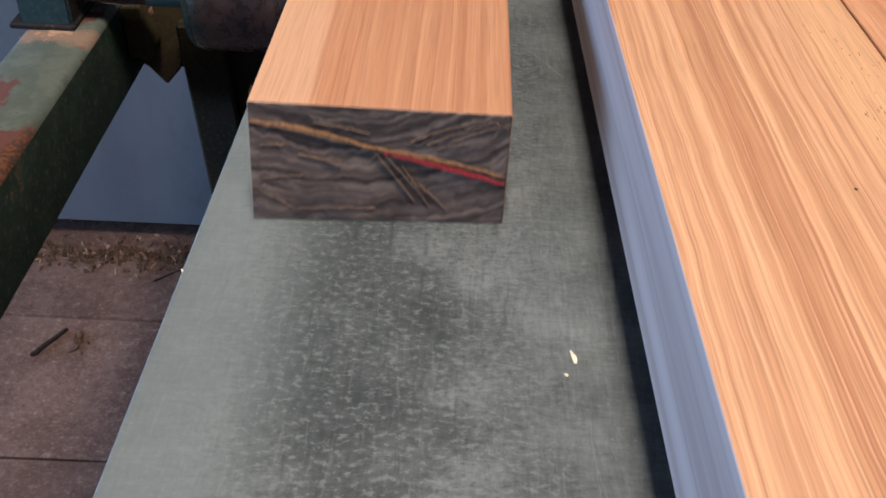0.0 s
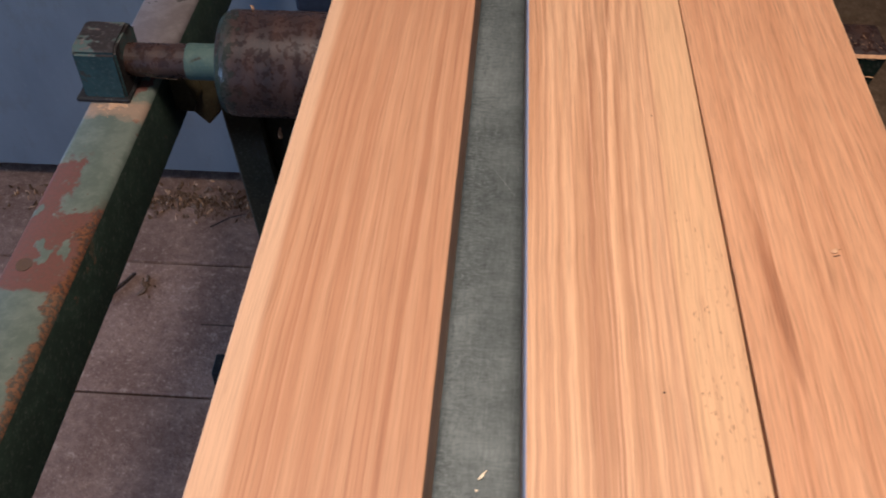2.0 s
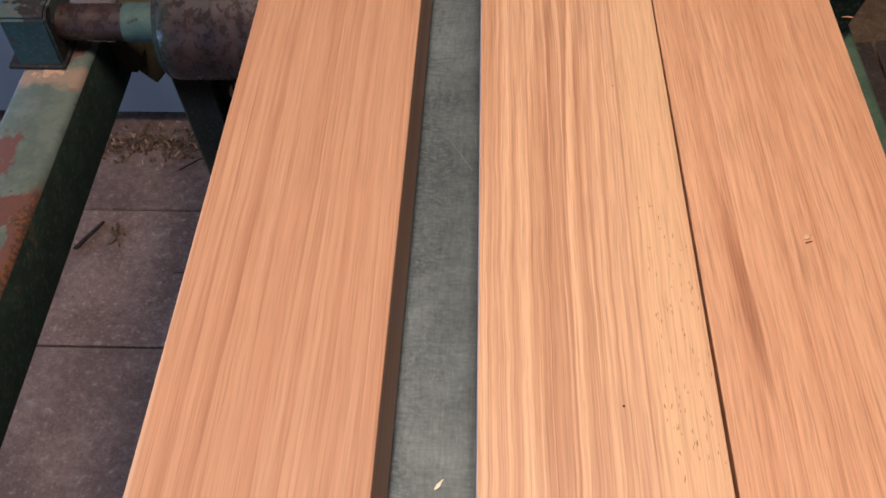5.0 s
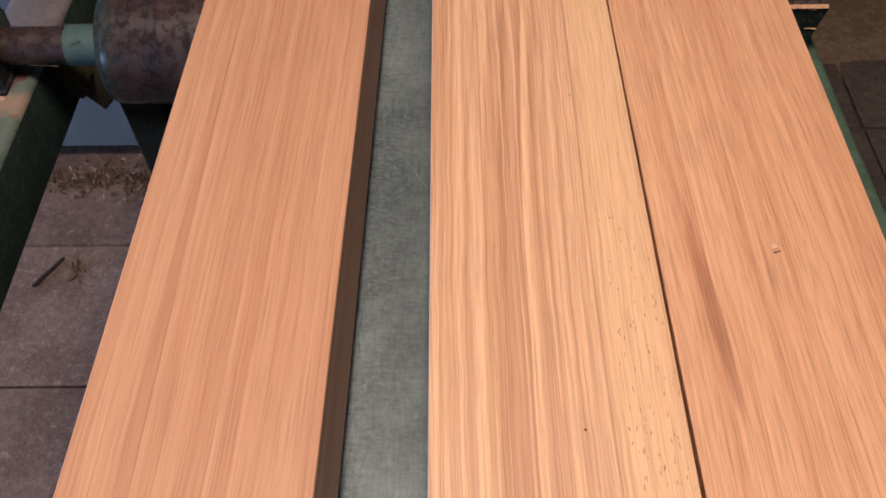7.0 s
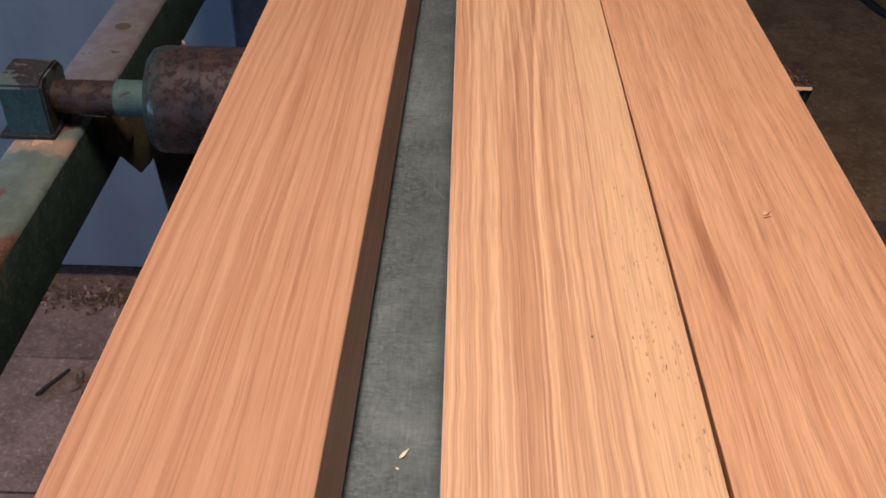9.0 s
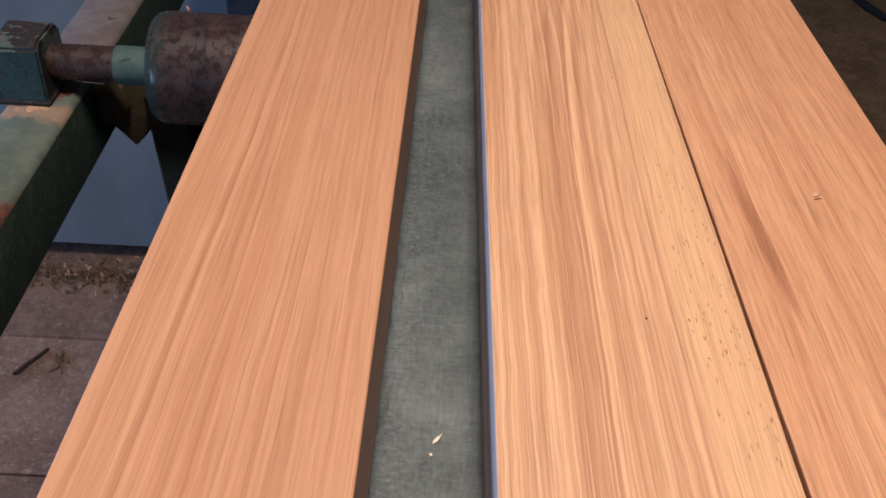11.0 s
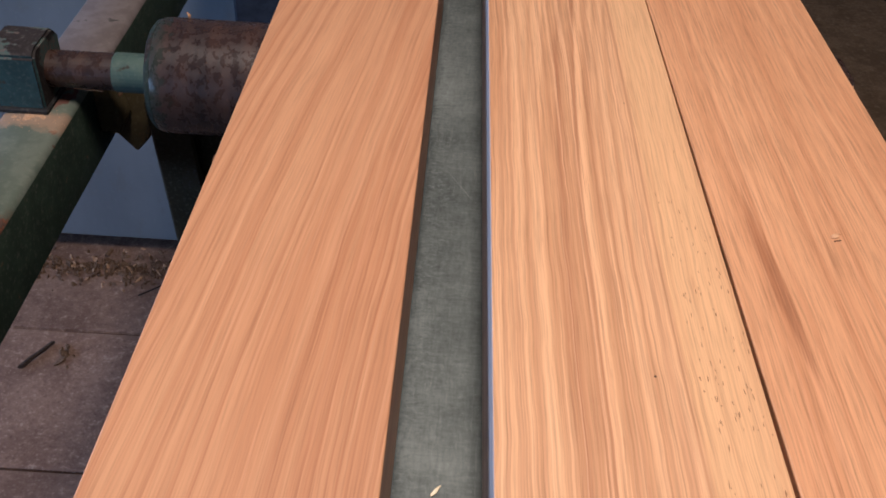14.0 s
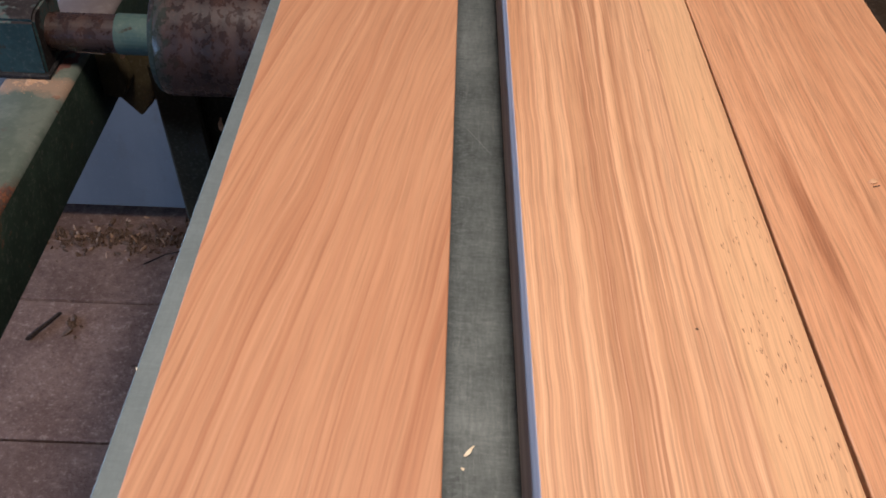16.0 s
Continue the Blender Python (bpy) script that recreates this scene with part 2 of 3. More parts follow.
def end_grain():
    n = Nodes("sawn_end_grain")
    x, y, z = n.axes()
    cx = n.math("SUBTRACT", x, 0.035)
    cz = n.math("SUBTRACT", z, 0.075)
    r = n.math("SQRT", n.math("ADD", n.math("MULTIPLY", cx, n.math("MULTIPLY", cx, 0.45)), n.math("MULTIPLY", cz, cz)))
    r = n.math("MULTIPLY_ADD", n.noise(n.scaled(60, 1, 60), 1, 3), 0.012, r)
    rings = n.noise(n.vec(n.math("MULTIPLY", r, 430), n.math("MULTIPLY", n.noise(n.scaled(40, 1, 40, off=(5, 0, 2)), 1, 3), 2.2), 0.0), 1, 3, 0.65)
    saw = n.noise(n.scaled(90, 60, 900), 1, 3, 0.6)
    col = n.ramp(rings, (0.36, (0.034, 0.024, 0.020)), (0.5, (0.108, 0.076, 0.060)), (0.62, (0.30, 0.215, 0.165)))
    col = n.mix(n.math("MULTIPLY", n.step(saw, 0.5, 0.7), 0.4), col, (0.16, 0.12, 0.105))
    blot = n.noise(n.scaled(45, 45, 45), 1, 3)
    col = n.mix(n.math("MULTIPLY", n.step(blot, 0.5, 0.75), 0.5), col, (0.07, 0.055, 0.06))
    return n.done(col, 0.75, 0.0, n.bump(rings, 0.4, 0.0008, n.bump(saw, 0.3, 0.0005)), 0.3)


END = end_grain()


def sheet_metal():
    n = Nodes("worn_grey_sheet")
    sx, sy, _ = n.axes()
    warp = n.math("SUBTRACT", n.noise(n.scaled(1, 1, 1, off=(4, 7, 0)), 60, 3, 0.6), 0.5)
    wx, wy = n.math("MULTIPLY_ADD", warp, 0.004, sx), n.math("MULTIPLY_ADD", warp, 0.004, sy)
    a = n.noise(n.vec(n.math("MULTIPLY", wx, 620.0), n.math("MULTIPLY", wy, 120.0), 0.3), 1, 4, 0.7)
    b = n.noise(n.vec(n.math("MULTIPLY", wx, 130.0), n.math("MULTIPLY", wy, 560.0), 2.7), 1, 4, 0.7)
    weave = n.math("MULTIPLY", n.math("ADD", a, b), 0.5)
    c = n.noise(n.scaled(1, 1, 1), 28, 4, 0.6)
    d = n.noise(n.scaled(1, 1, 1, off=(5, 5, 0)), 7, 3, 0.55)
    g = n.noise(n.scaled(1, 1, 1, off=(2, 0, 0)), 700, 2, 0.6)
    f = n.math("ADD", n.math("MULTIPLY", weave, 0.40), n.math("ADD", n.math("MULTIPLY", c, 0.36), n.math("MULTIPLY", d, 0.26)))
    col = n.ramp(f, (0.42, (0.072, 0.081, 0.077)), (0.52, (0.128, 0.141, 0.134)), (0.63, (0.212, 0.231, 0.218)))
    col = n.mix(n.math("MULTIPLY", n.step(g, 0.60, 0.75), 0.30), col, (0.30, 0.33, 0.29))
    # the worn strip where boards slide: dark, and mottled with short flecks
    track = n.math("DIVIDE", n.math("ADD", n.math("MULTIPLY_ADD", n.math("SUBTRACT", d, 0.5), 0.06, sx), 0.036), 0.026)
    track = n.step(n.math("MULTIPLY_ADD", n.math("SUBTRACT", c, 0.5), 3.4, n.math("MULTIPLY", track, track)), 2.4, 0.0)
    col = n.mix(n.math("MULTIPLY", track, 0.75), col, n.mix(1.0, col, (0.40, 0.42, 0.43), "MULTIPLY"))
    zone = n.math("DIVIDE", n.math("ADD", sx, 0.030), 0.060)
    wide = n.math("MULTIPLY_ADD", n.step(n.math("MULTIPLY_ADD", n.math("SUBTRACT", c, 0.5), 2.0, n.math("MULTIPLY", zone, zone)), 1.5, 0.2), 0.85, 0.10)
    fleck = n.noise(n.vec(n.math("MULTIPLY", wx, 300.0), n.math("MULTIPLY", wy, 430.0), 5.1), 1, 4, 0.68)
    col = n.mix(n.math("MULTIPLY", n.math("MULTIPLY", n.step(fleck, 0.50, 0.66), wide), 0.60), col, (0.230, 0.250, 0.240))
    col = n.mix(n.math("MULTIPLY", n.math("MULTIPLY", n.step(fleck, 0.45, 0.36), wide), 0.55), col, (0.042, 0.048, 0.046))
    streak = n.noise(n.vec(n.math("MULTIPLY", wx, 520.0), n.math("MULTIPLY", sy, 26.0), 1.2), 1, 3, 0.6)
    col = n.mix(n.math("MULTIPLY", n.math("MULTIPLY", n.step(streak, 0.42, 0.30), wide), 0.50), col, (0.045, 0.050, 0.046))
    col = n.mix(n.math("MULTIPLY", n.step(streak, 0.60, 0.72), 0.20), col, (0.28, 0.30, 0.275))
    # the smooth paler margin
    left = n.step(n.math("MULTIPLY_ADD", n.math("SUBTRACT", c, 0.5), 0.05, sx), -0.048, -0.085)
    col = n.mix(n.math("MULTIPLY", left, 0.55), col, (0.205, 0.240, 0.230))
    # a few long fine scratches
    scr = n.math("ABSOLUTE", n.math("SUBTRACT", n.noise(n.vec(n.math("MULTIPLY_ADD", sy, 9.0, n.math("MULTIPLY", sx, 14.0)), n.math("MULTIPLY", sy, 3.0), 8.0), 1, 1, 0.4), 0.5))
    keep = n.step(n.noise(n.scaled(1, 1, 1, off=(6, 1, 0)), 16, 2, 0.5), 0.55, 0.62)
    col = n.mix(n.math("MULTIPLY", n.math("MULTIPLY", n.step(scr, 0.0020, 0.0006), keep), 0.3), col, (0.40, 0.42, 0.39))
    return n.done(col, n.math("MULTIPLY_ADD", c, 0.2, 0.42), 0.15, n.bump(fleck, 0.10, 0.0004, n.bump(weave, 0.15, 0.0004)), 0.5)


SHEET = sheet_metal()


def chipped_paint(name, paint, under, rust, patches=0.55, pale=None, along=1.0, patch_at=None, rough=0.62, dust=None):
    """Old paint on steel, worn through to primer and rust."""
    n = Nodes(name)
    big = n.noise(n.scaled(1, along, 1), 16, 4, 0.62, 0.4)
    mid = n.noise(n.scaled(1, 1, 1, off=(4, 2, 1)), 60, 4, 0.6)
    fine = n.noise(n.scaled(1, 1, 1, off=(1, 7, 2)), 320, 3, 0.65)
    col = n.mix(n.step(mid, 0.4, 0.65), paint, pale or tuple(min(1, c * 1.35) for c in paint))
    edge = n.math("MULTIPLY_ADD", fine, 0.10, n.math("MULTIPLY_ADD", mid, 0.18, big))
    worn = n.step(edge, patches + 0.13, patches + 0.155)
    if patch_at:
        # a bare stretch of red primer across the rail, running on along its outer edge
        y0, y1, y2, outer, inner = patch_at
        jag = n.math("MULTIPLY_ADD", n.math("SUBTRACT", fine, 0.5), 0.010, n.math("MULTIPLY", n.math("SUBTRACT", mid, 0.5), 0.045))
        px, py = n.math("ADD", n.axes()[0], n.math("MULTIPLY", jag, 0.7)), n.math("ADD", n.axes()[1], jag)
        start = n.step(n.math("MULTIPLY_ADD", jag, -0.6, py), y0 - 0.002, y0 + 0.002)
        full = n.step(py, y1 + 0.003, y1 - 0.003)
        along_edge = n.math("MULTIPLY", n.step(px, outer + 0.002, outer - 0.002), n.step(py, y2 + 0.004, y2 - 0.004))
        bare = n.math("MULTIPLY", start, n.math("MAXIMUM", full, along_edge))
        bare = n.math("MULTIPLY", bare, n.step(n.noise(n.scaled(1, 0.6, 1, off=(8, 3, 2)), 55, 3, 0.6), 0.64, 0.60))
        worn = n.math("MAXIMUM", worn, bare)
    col = n.mix(worn, col, n.mix(n.step(fine, 0.45, 0.68), under, rust))
    if patch_at:
        rim = n.math("MULTIPLY", n.step(n.math("MULTIPLY_ADD", n.math("SUBTRACT", mid, 0.5), 0.030, n.axes()[0]), inner - 0.002, inner + 0.002), n.step(py, y1 + 0.02, y1 - 0.02))
        col = n.mix(n.math("MULTIPLY", rim, 0.85), col, n.mix(n.step(fine, 0.42, 0.60), (0.17, 0.062, 0.026), (0.035, 0.022, 0.014)))
    bits = n.step(n.math("MULTIPLY_ADD", fine, 0.25, mid), 0.80, 0.84)
    col = n.mix(bits, col, rust)
    col = n.mix(n.math("MULTIPLY", n.step(fine, 0.5, 0.75), 0.12), col, (0.35, 0.31, 0.27))
    if dust:
        dy = n.math("DIVIDE", n.math("SUBTRACT", n.math("MULTIPLY_ADD", mid, 0.022, n.axes()[1]), dust[0] + 0.011), dust[1])
        veil = n.math("MULTIPLY", n.step(n.math("MULTIPLY_ADD", n.math("SUBTRACT", fine, 0.5), 1.2, n.math("MULTIPLY", dy, dy)), 1.3, 0.0), 0.62)
        col = n.mix(veil, col, (0.40, 0.235, 0.155))
    h = n.math("SUBTRACT", 1.0, worn)
    return n.done(col, n.math("MULTIPLY_ADD", worn, 0.2, rough), 0.0, n.bump(h, 0.35, 0.0006, n.bump(fine, 0.2, 0.0005)), 0.2)


GREEN = chipped_paint("chipped_green_paint", (0.094, 0.113, 0.089), (0.140, 0.058, 0.045), (0.10, 0.046, 0.034), 0.64, pale=(0.130, 0.146, 0.118), along=0.6, patch_at=(0.343, 0.418, 0.472, -0.268, -0.2455), dust=(0.534, 0.013))
MINT = chipped_paint("pale_mint_paint", (0.060, 0.094, 0.058), (0.10, 0.065, 0.045), (0.02, 0.02, 0.016), 0.62, pale=(0.085, 0.125, 0.080))
# deep green of the rail sides, darkened further to put shade into the colour
SHADEGREEN = chipped_paint("shaded_deep_green_paint", (0.018, 0.029, 0.020), (0.045, 0.042, 0.026), (0.07, 0.045, 0.028), 0.68)
TEAL = chipped_paint("chipped_teal_paint", (0.020, 0.044, 0.046), (0.045, 0.047, 0.038), (0.03, 0.022, 0.018), 0.60)
DARKGREEN = chipped_paint("dark_green_paint", (0.025, 0.020, 0.010), (0.040, 0.029, 0.016), (0.025, 0.019, 0.015), 0.66)
CAP = chipped_paint("worn_block_top", (0.020, 0.015, 0.014), (0.060, 0.090, 0.080), (0.085, 0.060, 0.055), 0.52)
BLOCKGREEN = chipped_paint("black_green_paint", (0.006, 0.012, 0.008), (0.015, 0.014, 0.010), (0.03, 0.02, 0.015), 0.66)


def rusty(name, green_from=None):
    """Handled rusty steel, banded round its axis, with an oily, broken shine."""
    n = Nodes(name)
    x, y, z = n.axes()
    band = n.noise(n.scaled(75, 9, 9), 1, 3, 0.6, 0.3)
    mid = n.noise(n.scaled(1.3, 1, 1, off=(3, 2, 6)), 120, 4, 0.65)
    fine = n.noise(n.scaled(1, 1, 1, off=(1, 1, 7)), 480, 3, 0.6)
    col = n.ramp(n.math("MULTIPLY_ADD", mid, 0.28, n.math("MULTIPLY", band, 0.72)), (0.34, (0.018, 0.011, 0.010)), (0.50, (0.036, 0.019, 0.015)), (0.66, (0.058, 0.027, 0.018)))
    col = n.mix(n.math("MULTIPLY", n.step(fine, 0.58, 0.72), 0.40), col, (0.12, 0.056, 0.030))
    if green_from is not None:
        edge = n.math("MULTIPLY_ADD", n.math("SUBTRACT", mid, 0.5), 0.05, x)
        col = n.mix(n.math("MULTIPLY", n.step(edge, green_from + 0.006, green_from - 0.004), 0.7), col, (0.022, 0.032, 0.024))
    shine = n.math("MULTIPLY_ADD", n.step(mid, 0.44, 0.60), 0.30, 0.24)
    return n.done(col, shine, 0.0, n.bump(mid, 0.10, 0.0008, n.bump(fine, 0.30, 0.0005)), 0.45)


RUST = rusty("rusty_brown_steel")
RIMGREEN = chipped_paint("dull_green_rim_paint", (0.014, 0.020, 0.013), (0.022, 0.014, 0.010), (0.03, 0.02, 0.015), 0.58, rough=0.8)
ROLLRUST = rusty("rusty_roller_steel", -0.166)
COLLAR = chipped_paint("pale_green_collar_paint", (0.050, 0.085, 0.075), (0.045, 0.035, 0.025), (0.03, 0.022, 0.018), 0.66, pale=(0.070, 0.105, 0.085))
MAUVE = chipped_paint("scuffed_grey_paint", (0.130, 0.103, 0.097), (0.10, 0.09, 0.085), (0.055, 0.05, 0.045), 0.70, pale=(0.165, 0.135, 0.128))
OLIVE = chipped_paint("oily_olive_steel", (0.052, 0.039, 0.019), (0.085, 0.057, 0.028), (0.022, 0.018, 0.012), 0.58)
DARKSTEEL = chipped_paint("blackened_steel", (0.014, 0.013, 0.013), (0.030, 0.022, 0.017), (0.05, 0.034, 0.022), 0.66)


def cabinet_paint():
    n = Nodes("pale_blue_grey_enamel")
    a = n.noise(n.scaled(1, 1, 0.5), 9, 4, 0.55)
    b = n.noise(n.scaled(1, 1, 1), 140, 3, 0.6)
    col = n.ramp(a, (0.3, (0.128, 0.152, 0.175)), (0.6, (0.162, 0.188, 0.212)))
    col = n.mix(n.math("MULTIPLY", n.step(b, 0.6, 0.75), 0.25), col, (0.24, 0.25, 0.25))
    smear = n.noise(n.scaled(1.4, 1, 0.8, off=(2, 5, 1)), 26, 4, 0.65)
    col = n.mix(n.math("MULTIPLY", n.step(smear, 0.52, 0.70), 0.35), col, (0.125, 0.128, 0.130))
    return n.done(col, 0.5, 0.0, n.bump(b, 0.08, 0.0005), 0.4)


CABINET = cabinet_paint()


def concrete(name, a, b, spots):
    n = Nodes(name)
    info = n.node("ShaderNodeObjectInfo").outputs["Random"]
    pos = n.node("ShaderNodeNewGeometry").outputs["Position"]
    big = n.noise(pos, 11, 4, 0.6)
    mid = n.noise(pos, 70, 4, 0.65)
    fine = n.noise(pos, 210, 3, 0.6)
    col = n.mix(n.step(n.math("MULTIPLY_ADD", mid, 0.5, n.math("MULTIPLY", big, 0.6)), 0.42, 0.72), a, b)
    col = n.mix(n.math("MULTIPLY", n.step(mid, 0.57, 0.72), 0.55), col, spots)
    col = n.mix(n.math("MULTIPLY", n.step(fine, 0.56, 0.70), 0.40), col, spots)
    col = n.mix(n.math("MULTIPLY", n.step(fine, 0.42, 0.28), 0.5), col, tuple(c * 0.4 for c in a))
    tone = n.math("MULTIPLY_ADD", info, 0.30, 0.85)
    col = n.mix(1.0, col, n.vec(tone, tone, tone), "MULTIPLY")
    return n.done(col, 0.85, 0.0, n.bump(fine, 0.5, 0.002, n.bump(mid, 0.4, 0.004)), 0.3)


PAVER = concrete("worn_concrete_paver", (0.182, 0.102, 0.074), (0.300, 0.182, 0.134), (0.48, 0.345, 0.27))
# dirty pavers right of the bench, with the shade there put into the colour
DIM_DUSTPAVER = concrete("dim_dirty_brown_paver", (0.100, 0.064, 0.044), (0.160, 0.104, 0.072), (0.24, 0.165, 0.115))
SOIL = concrete("dirty_joint_sand", (0.075, 0.056, 0.050), (0.12, 0.092, 0.082), (0.18, 0.14, 0.125))
PLASTER = concrete("plain_workshop_wall", (0.30, 0.27, 0.25), (0.36, 0.33, 0.30), (0.42, 0.39, 0.36))


def plain(name, a, b, scale=200, rough=0.7):
    n = Nodes(name)
    f = n.noise(n.obj, scale, 3, 0.6)
    return n.done(n.mix(n.step(f, 0.35, 0.65), a, b), rough, 0.0, n.bump(f, 0.3, 0.0005), 0.3)


SAWDUST = plain("sawdust", (0.40, 0.225, 0.13), (0.56, 0.35, 0.22), 900, 0.9)
CHIP = plain("fresh_wood_chip", (0.78, 0.62, 0.42), (0.88, 0.74, 0.54), 500, 0.7)
WOODCHIP = plain("torn_grain", (0.50, 0.24, 0.125), (0.62, 0.34, 0.18), 500, 0.7)
PIT = plain("dark_pit", (0.06, 0.035, 0.024), (0.12, 0.07, 0.045), 900, 0.9)
PIN = plain("brown_worm_hole", (0.20, 0.095, 0.048), (0.30, 0.15, 0.08), 900, 0.9)
DIRT = concrete("trodden_brown_dirt", (0.20, 0.115, 0.058), (0.33, 0.195, 0.104), (0.42, 0.28, 0.17))
NAVY = plain("dark_navy_rubber", (0.012, 0.016, 0.026), (0.022, 0.028, 0.042), 60, 0.6)
BARK = plain("brown_debris", (0.10, 0.058, 0.036), (0.19, 0.112, 0.070), 300, 0.9)
STICK = plain("dark_twig", (0.040, 0.028, 0.024), (0.080, 0.055, 0.044), 300, 0.9)
RED = plain("red_crayon", (0.55, 0.05, 0.05), (0.38, 0.035, 0.04), 700, 0.8)
TAN = plain("raw_split_wood", (0.42, 0.21, 0.085), (0.22, 0.115, 0.06), 700, 0.85)
SCORE = plain("dull_saw_score", (0.24, 0.150, 0.092), (0.12, 0.080, 0.058), 700, 0.85)
BLACK = plain("black_rubber_seal", (0.012, 0.012, 0.014), (0.022, 0.022, 0.025), 200, 0.8)


def daylit_edge():
    """A board edge greyed so blue daylight reads on it, grain along y."""
    n = Nodes("daylit_grey_edge")
    long = n.noise(n.scaled(30, 1.6, 120), 1, 3, 0.55, 0.3)
    fine = n.noise(n.scaled(60, 14, 1500), 1, 2, 0.6)
    col = n.ramp(long, (0.36, (0.36, 0.275, 0.235)), (0.48, (0.45, 0.36, 0.312)), (0.62, (0.51, 0.415, 0.365)))
    col = n.mix(n.math("MULTIPLY", n.step(fine, 0.55, 0.72), 0.10), col, (0.30, 0.22, 0.185))
    return n.done(col, 0.6, 0.0, n.bump(long, 0.15, 0.0004), 0.35)


DAYLIT_EDGE = daylit_edge()


# ---- setting ----
TABLE = 0.7950      # top of the steel sheet
ROLLER_Y, ROLLER_Z, ROLLER_R = 0.567, 0.7505, 0.0420
BEAM_TOP, BEAM_LOW = 0.726, 0.656

ground = part("ground", box(-60, 60, -60, 60, -0.30, -0.010), SOIL)
tagged(ground, "dirty sandy ground under the pavers", "ground", kind="structure")
floor = tagged(new("floor"), "worn grey concrete pavers with dirty joints", "floor", kind="structure")
random.seed(5)


def paver_meshes(length, depth, mat):
    out = []
    for k in range(4):
        bm = box(-length / 2, length / 2, -depth / 2, depth / 2, -0.06, 0.0, 0.0026)
        me = bpy.data.meshes.new("paver")
        for v in bm.verts:
            if v.co.z > -0.01:
                v.co.z += random.uniform(-0.0012, 0.0012)
            v.co.x += random.uniform(-0.002, 0.002)
            v.co.y += random.uniform(-0.0012, 0.0012)
        bm.to_mesh(me)
        bm.free()
        me.materials.append(mat)
        out.append(me)
    return out


ROW = 0.2695
pavers = paver_meshes(0.935, ROW - 0.0026, PAVER)
dim_dusty_pavers = paver_meshes(0.935, ROW - 0.0026, DIM_DUSTPAVER)
for j in range(-2, 8):
    y = 0.748 + ROW * (j + 0.5)
    for i in range(-2, 4):
        x = i * 0.94 - 0.58
        p = new("paver", random.choice(dim_dusty_pavers if i > 0 else pavers))
        p.parent = floor
        p.location = (x, y, random.uniform(-0.003, 0.001))
        p.rotation_euler = (random.uniform(-0.004, 0.004), random.uniform(-0.003, 0.003), random.uniform(-0.004, 0.004))

# plain walls that close the yard beyond the view
wall_north = tagged(part("wall_north", box(-3.6, 3.4, 5.2, 5.4, -0.01, 2.6), PLASTER), "plain rendered wall of the yard", "wall", kind="structure")
ceiling = tagged(part("ceiling", box(-3.396, 3.396, -5.196, 5.196, 2.604, 2.70), PLASTER), "plain boarded shed ceiling", "ceiling", kind="structure")
wall_south = tagged(part("wall_south", box(-3.396, 3.196, -5.4, -5.2, -0.01, 2.6), PLASTER), "plain rendered shed wall", "wall", kind="structure")


def west_wall():
    """The west wall, with one long low opening to the daylight."""
    bm = box(-3.6, -3.4, -5.4, 5.196, -0.01, OPEN_Z0)
    for y0, y1, z0, z1 in ((-5.4, 5.196, OPEN_Z1, 2.6), (-5.4, OPEN_Y0, OPEN_Z0, OPEN_Z1), (OPEN_Y1, 5.196, OPEN_Z0, OPEN_Z1)):
        other = box(-3.6, -3.4, y0, y1, z0, z1)
        me = bpy.data.meshes.new("side")
        other.to_mesh(me)
        other.free()
        bm.from_mesh(me)
        bpy.data.meshes.remove(me)
    return bm


wall_west = tagged(part("wall_west", west_wall(), PLASTER), "plain rendered shed wall with a long low opening", "wall", kind="structure")
wall_east = tagged(part("wall_east", box(3.2, 3.4, -5.4, 5.196, -0.01, 2.6), PLASTER), "plain rendered wall of the yard", "wall", kind="structure")

# ---- the planing machine's base ----
machine = thing("planing_machine", "pale blue-grey enamelled steel machine base on the pavers", "machine")
part("body", box(-1.30, 0.20, 1.210, 2.0, 0.038, 0.70, 0.004), CABINET, machine)
part("plinth", box(-1.27, 0.17, 1.290, 1.97, -0.004, 0.040), BLACK, machine, "black recessed plinth")
part("top_plate", box(-1.31, 0.21, 1.213, 2.01, 0.700, 0.715, 0.003), DARKSTEEL, machine, "dark steel top plate")

part("guard_flap", box(-0.268, -0.10, 1.186, 1.208, 0.40, 0.699, 0.004), NAVY, machine, "dark navy rubber flap")

# trodden dirt over the far pavers
def dirt_sheet():
    bm = bmesh.new()
    bmesh.ops.create_grid(bm, x_segments=40, y_segments=50, size=0.5)
    for v in bm.verts:
        x, y = 1.62 + v.co.x * 2.9, 3.05 + v.co.y * 3.4
        edge = max(abs(v.co.x), abs(v.co.y)) / 0.5
        z = 0.009 + 0.004 * noise.noise((x * 3, y * 3, 0)) + 0.002 * noise.noise((x * 14, y * 14, 2)) - 0.03 * max(0, edge - 0.90) * 10
        v.co = Vector((x, y, z))
    return bm


dirt = tagged(smooth(part("dirt", dirt_sheet(), DIRT), 60), "brown trodden dirt and dust over the pavers", "dirt", kind="stuff")

# ---- work lamp under the ceiling ----
work_lamp = thing("work_lamp", "flat square warm work lamp hanging over the boards", "lamp")
part("housing", box(LAMP[0] - 0.24, LAMP[0] + 0.24, LAMP[1] - 0.24, LAMP[1] + 0.24, LAMP[2] + 0.004, LAMP[2] + 0.05, 0.006), DARKSTEEL, work_lamp)
for sx in (-0.18, 0.18):
    part("rod", box(LAMP[0] + sx - 0.004, LAMP[0] + sx + 0.004, LAMP[1] - 0.004, LAMP[1] + 0.004, LAMP[2] + 0.05, 2.603), DARKSTEEL, work_lamp)

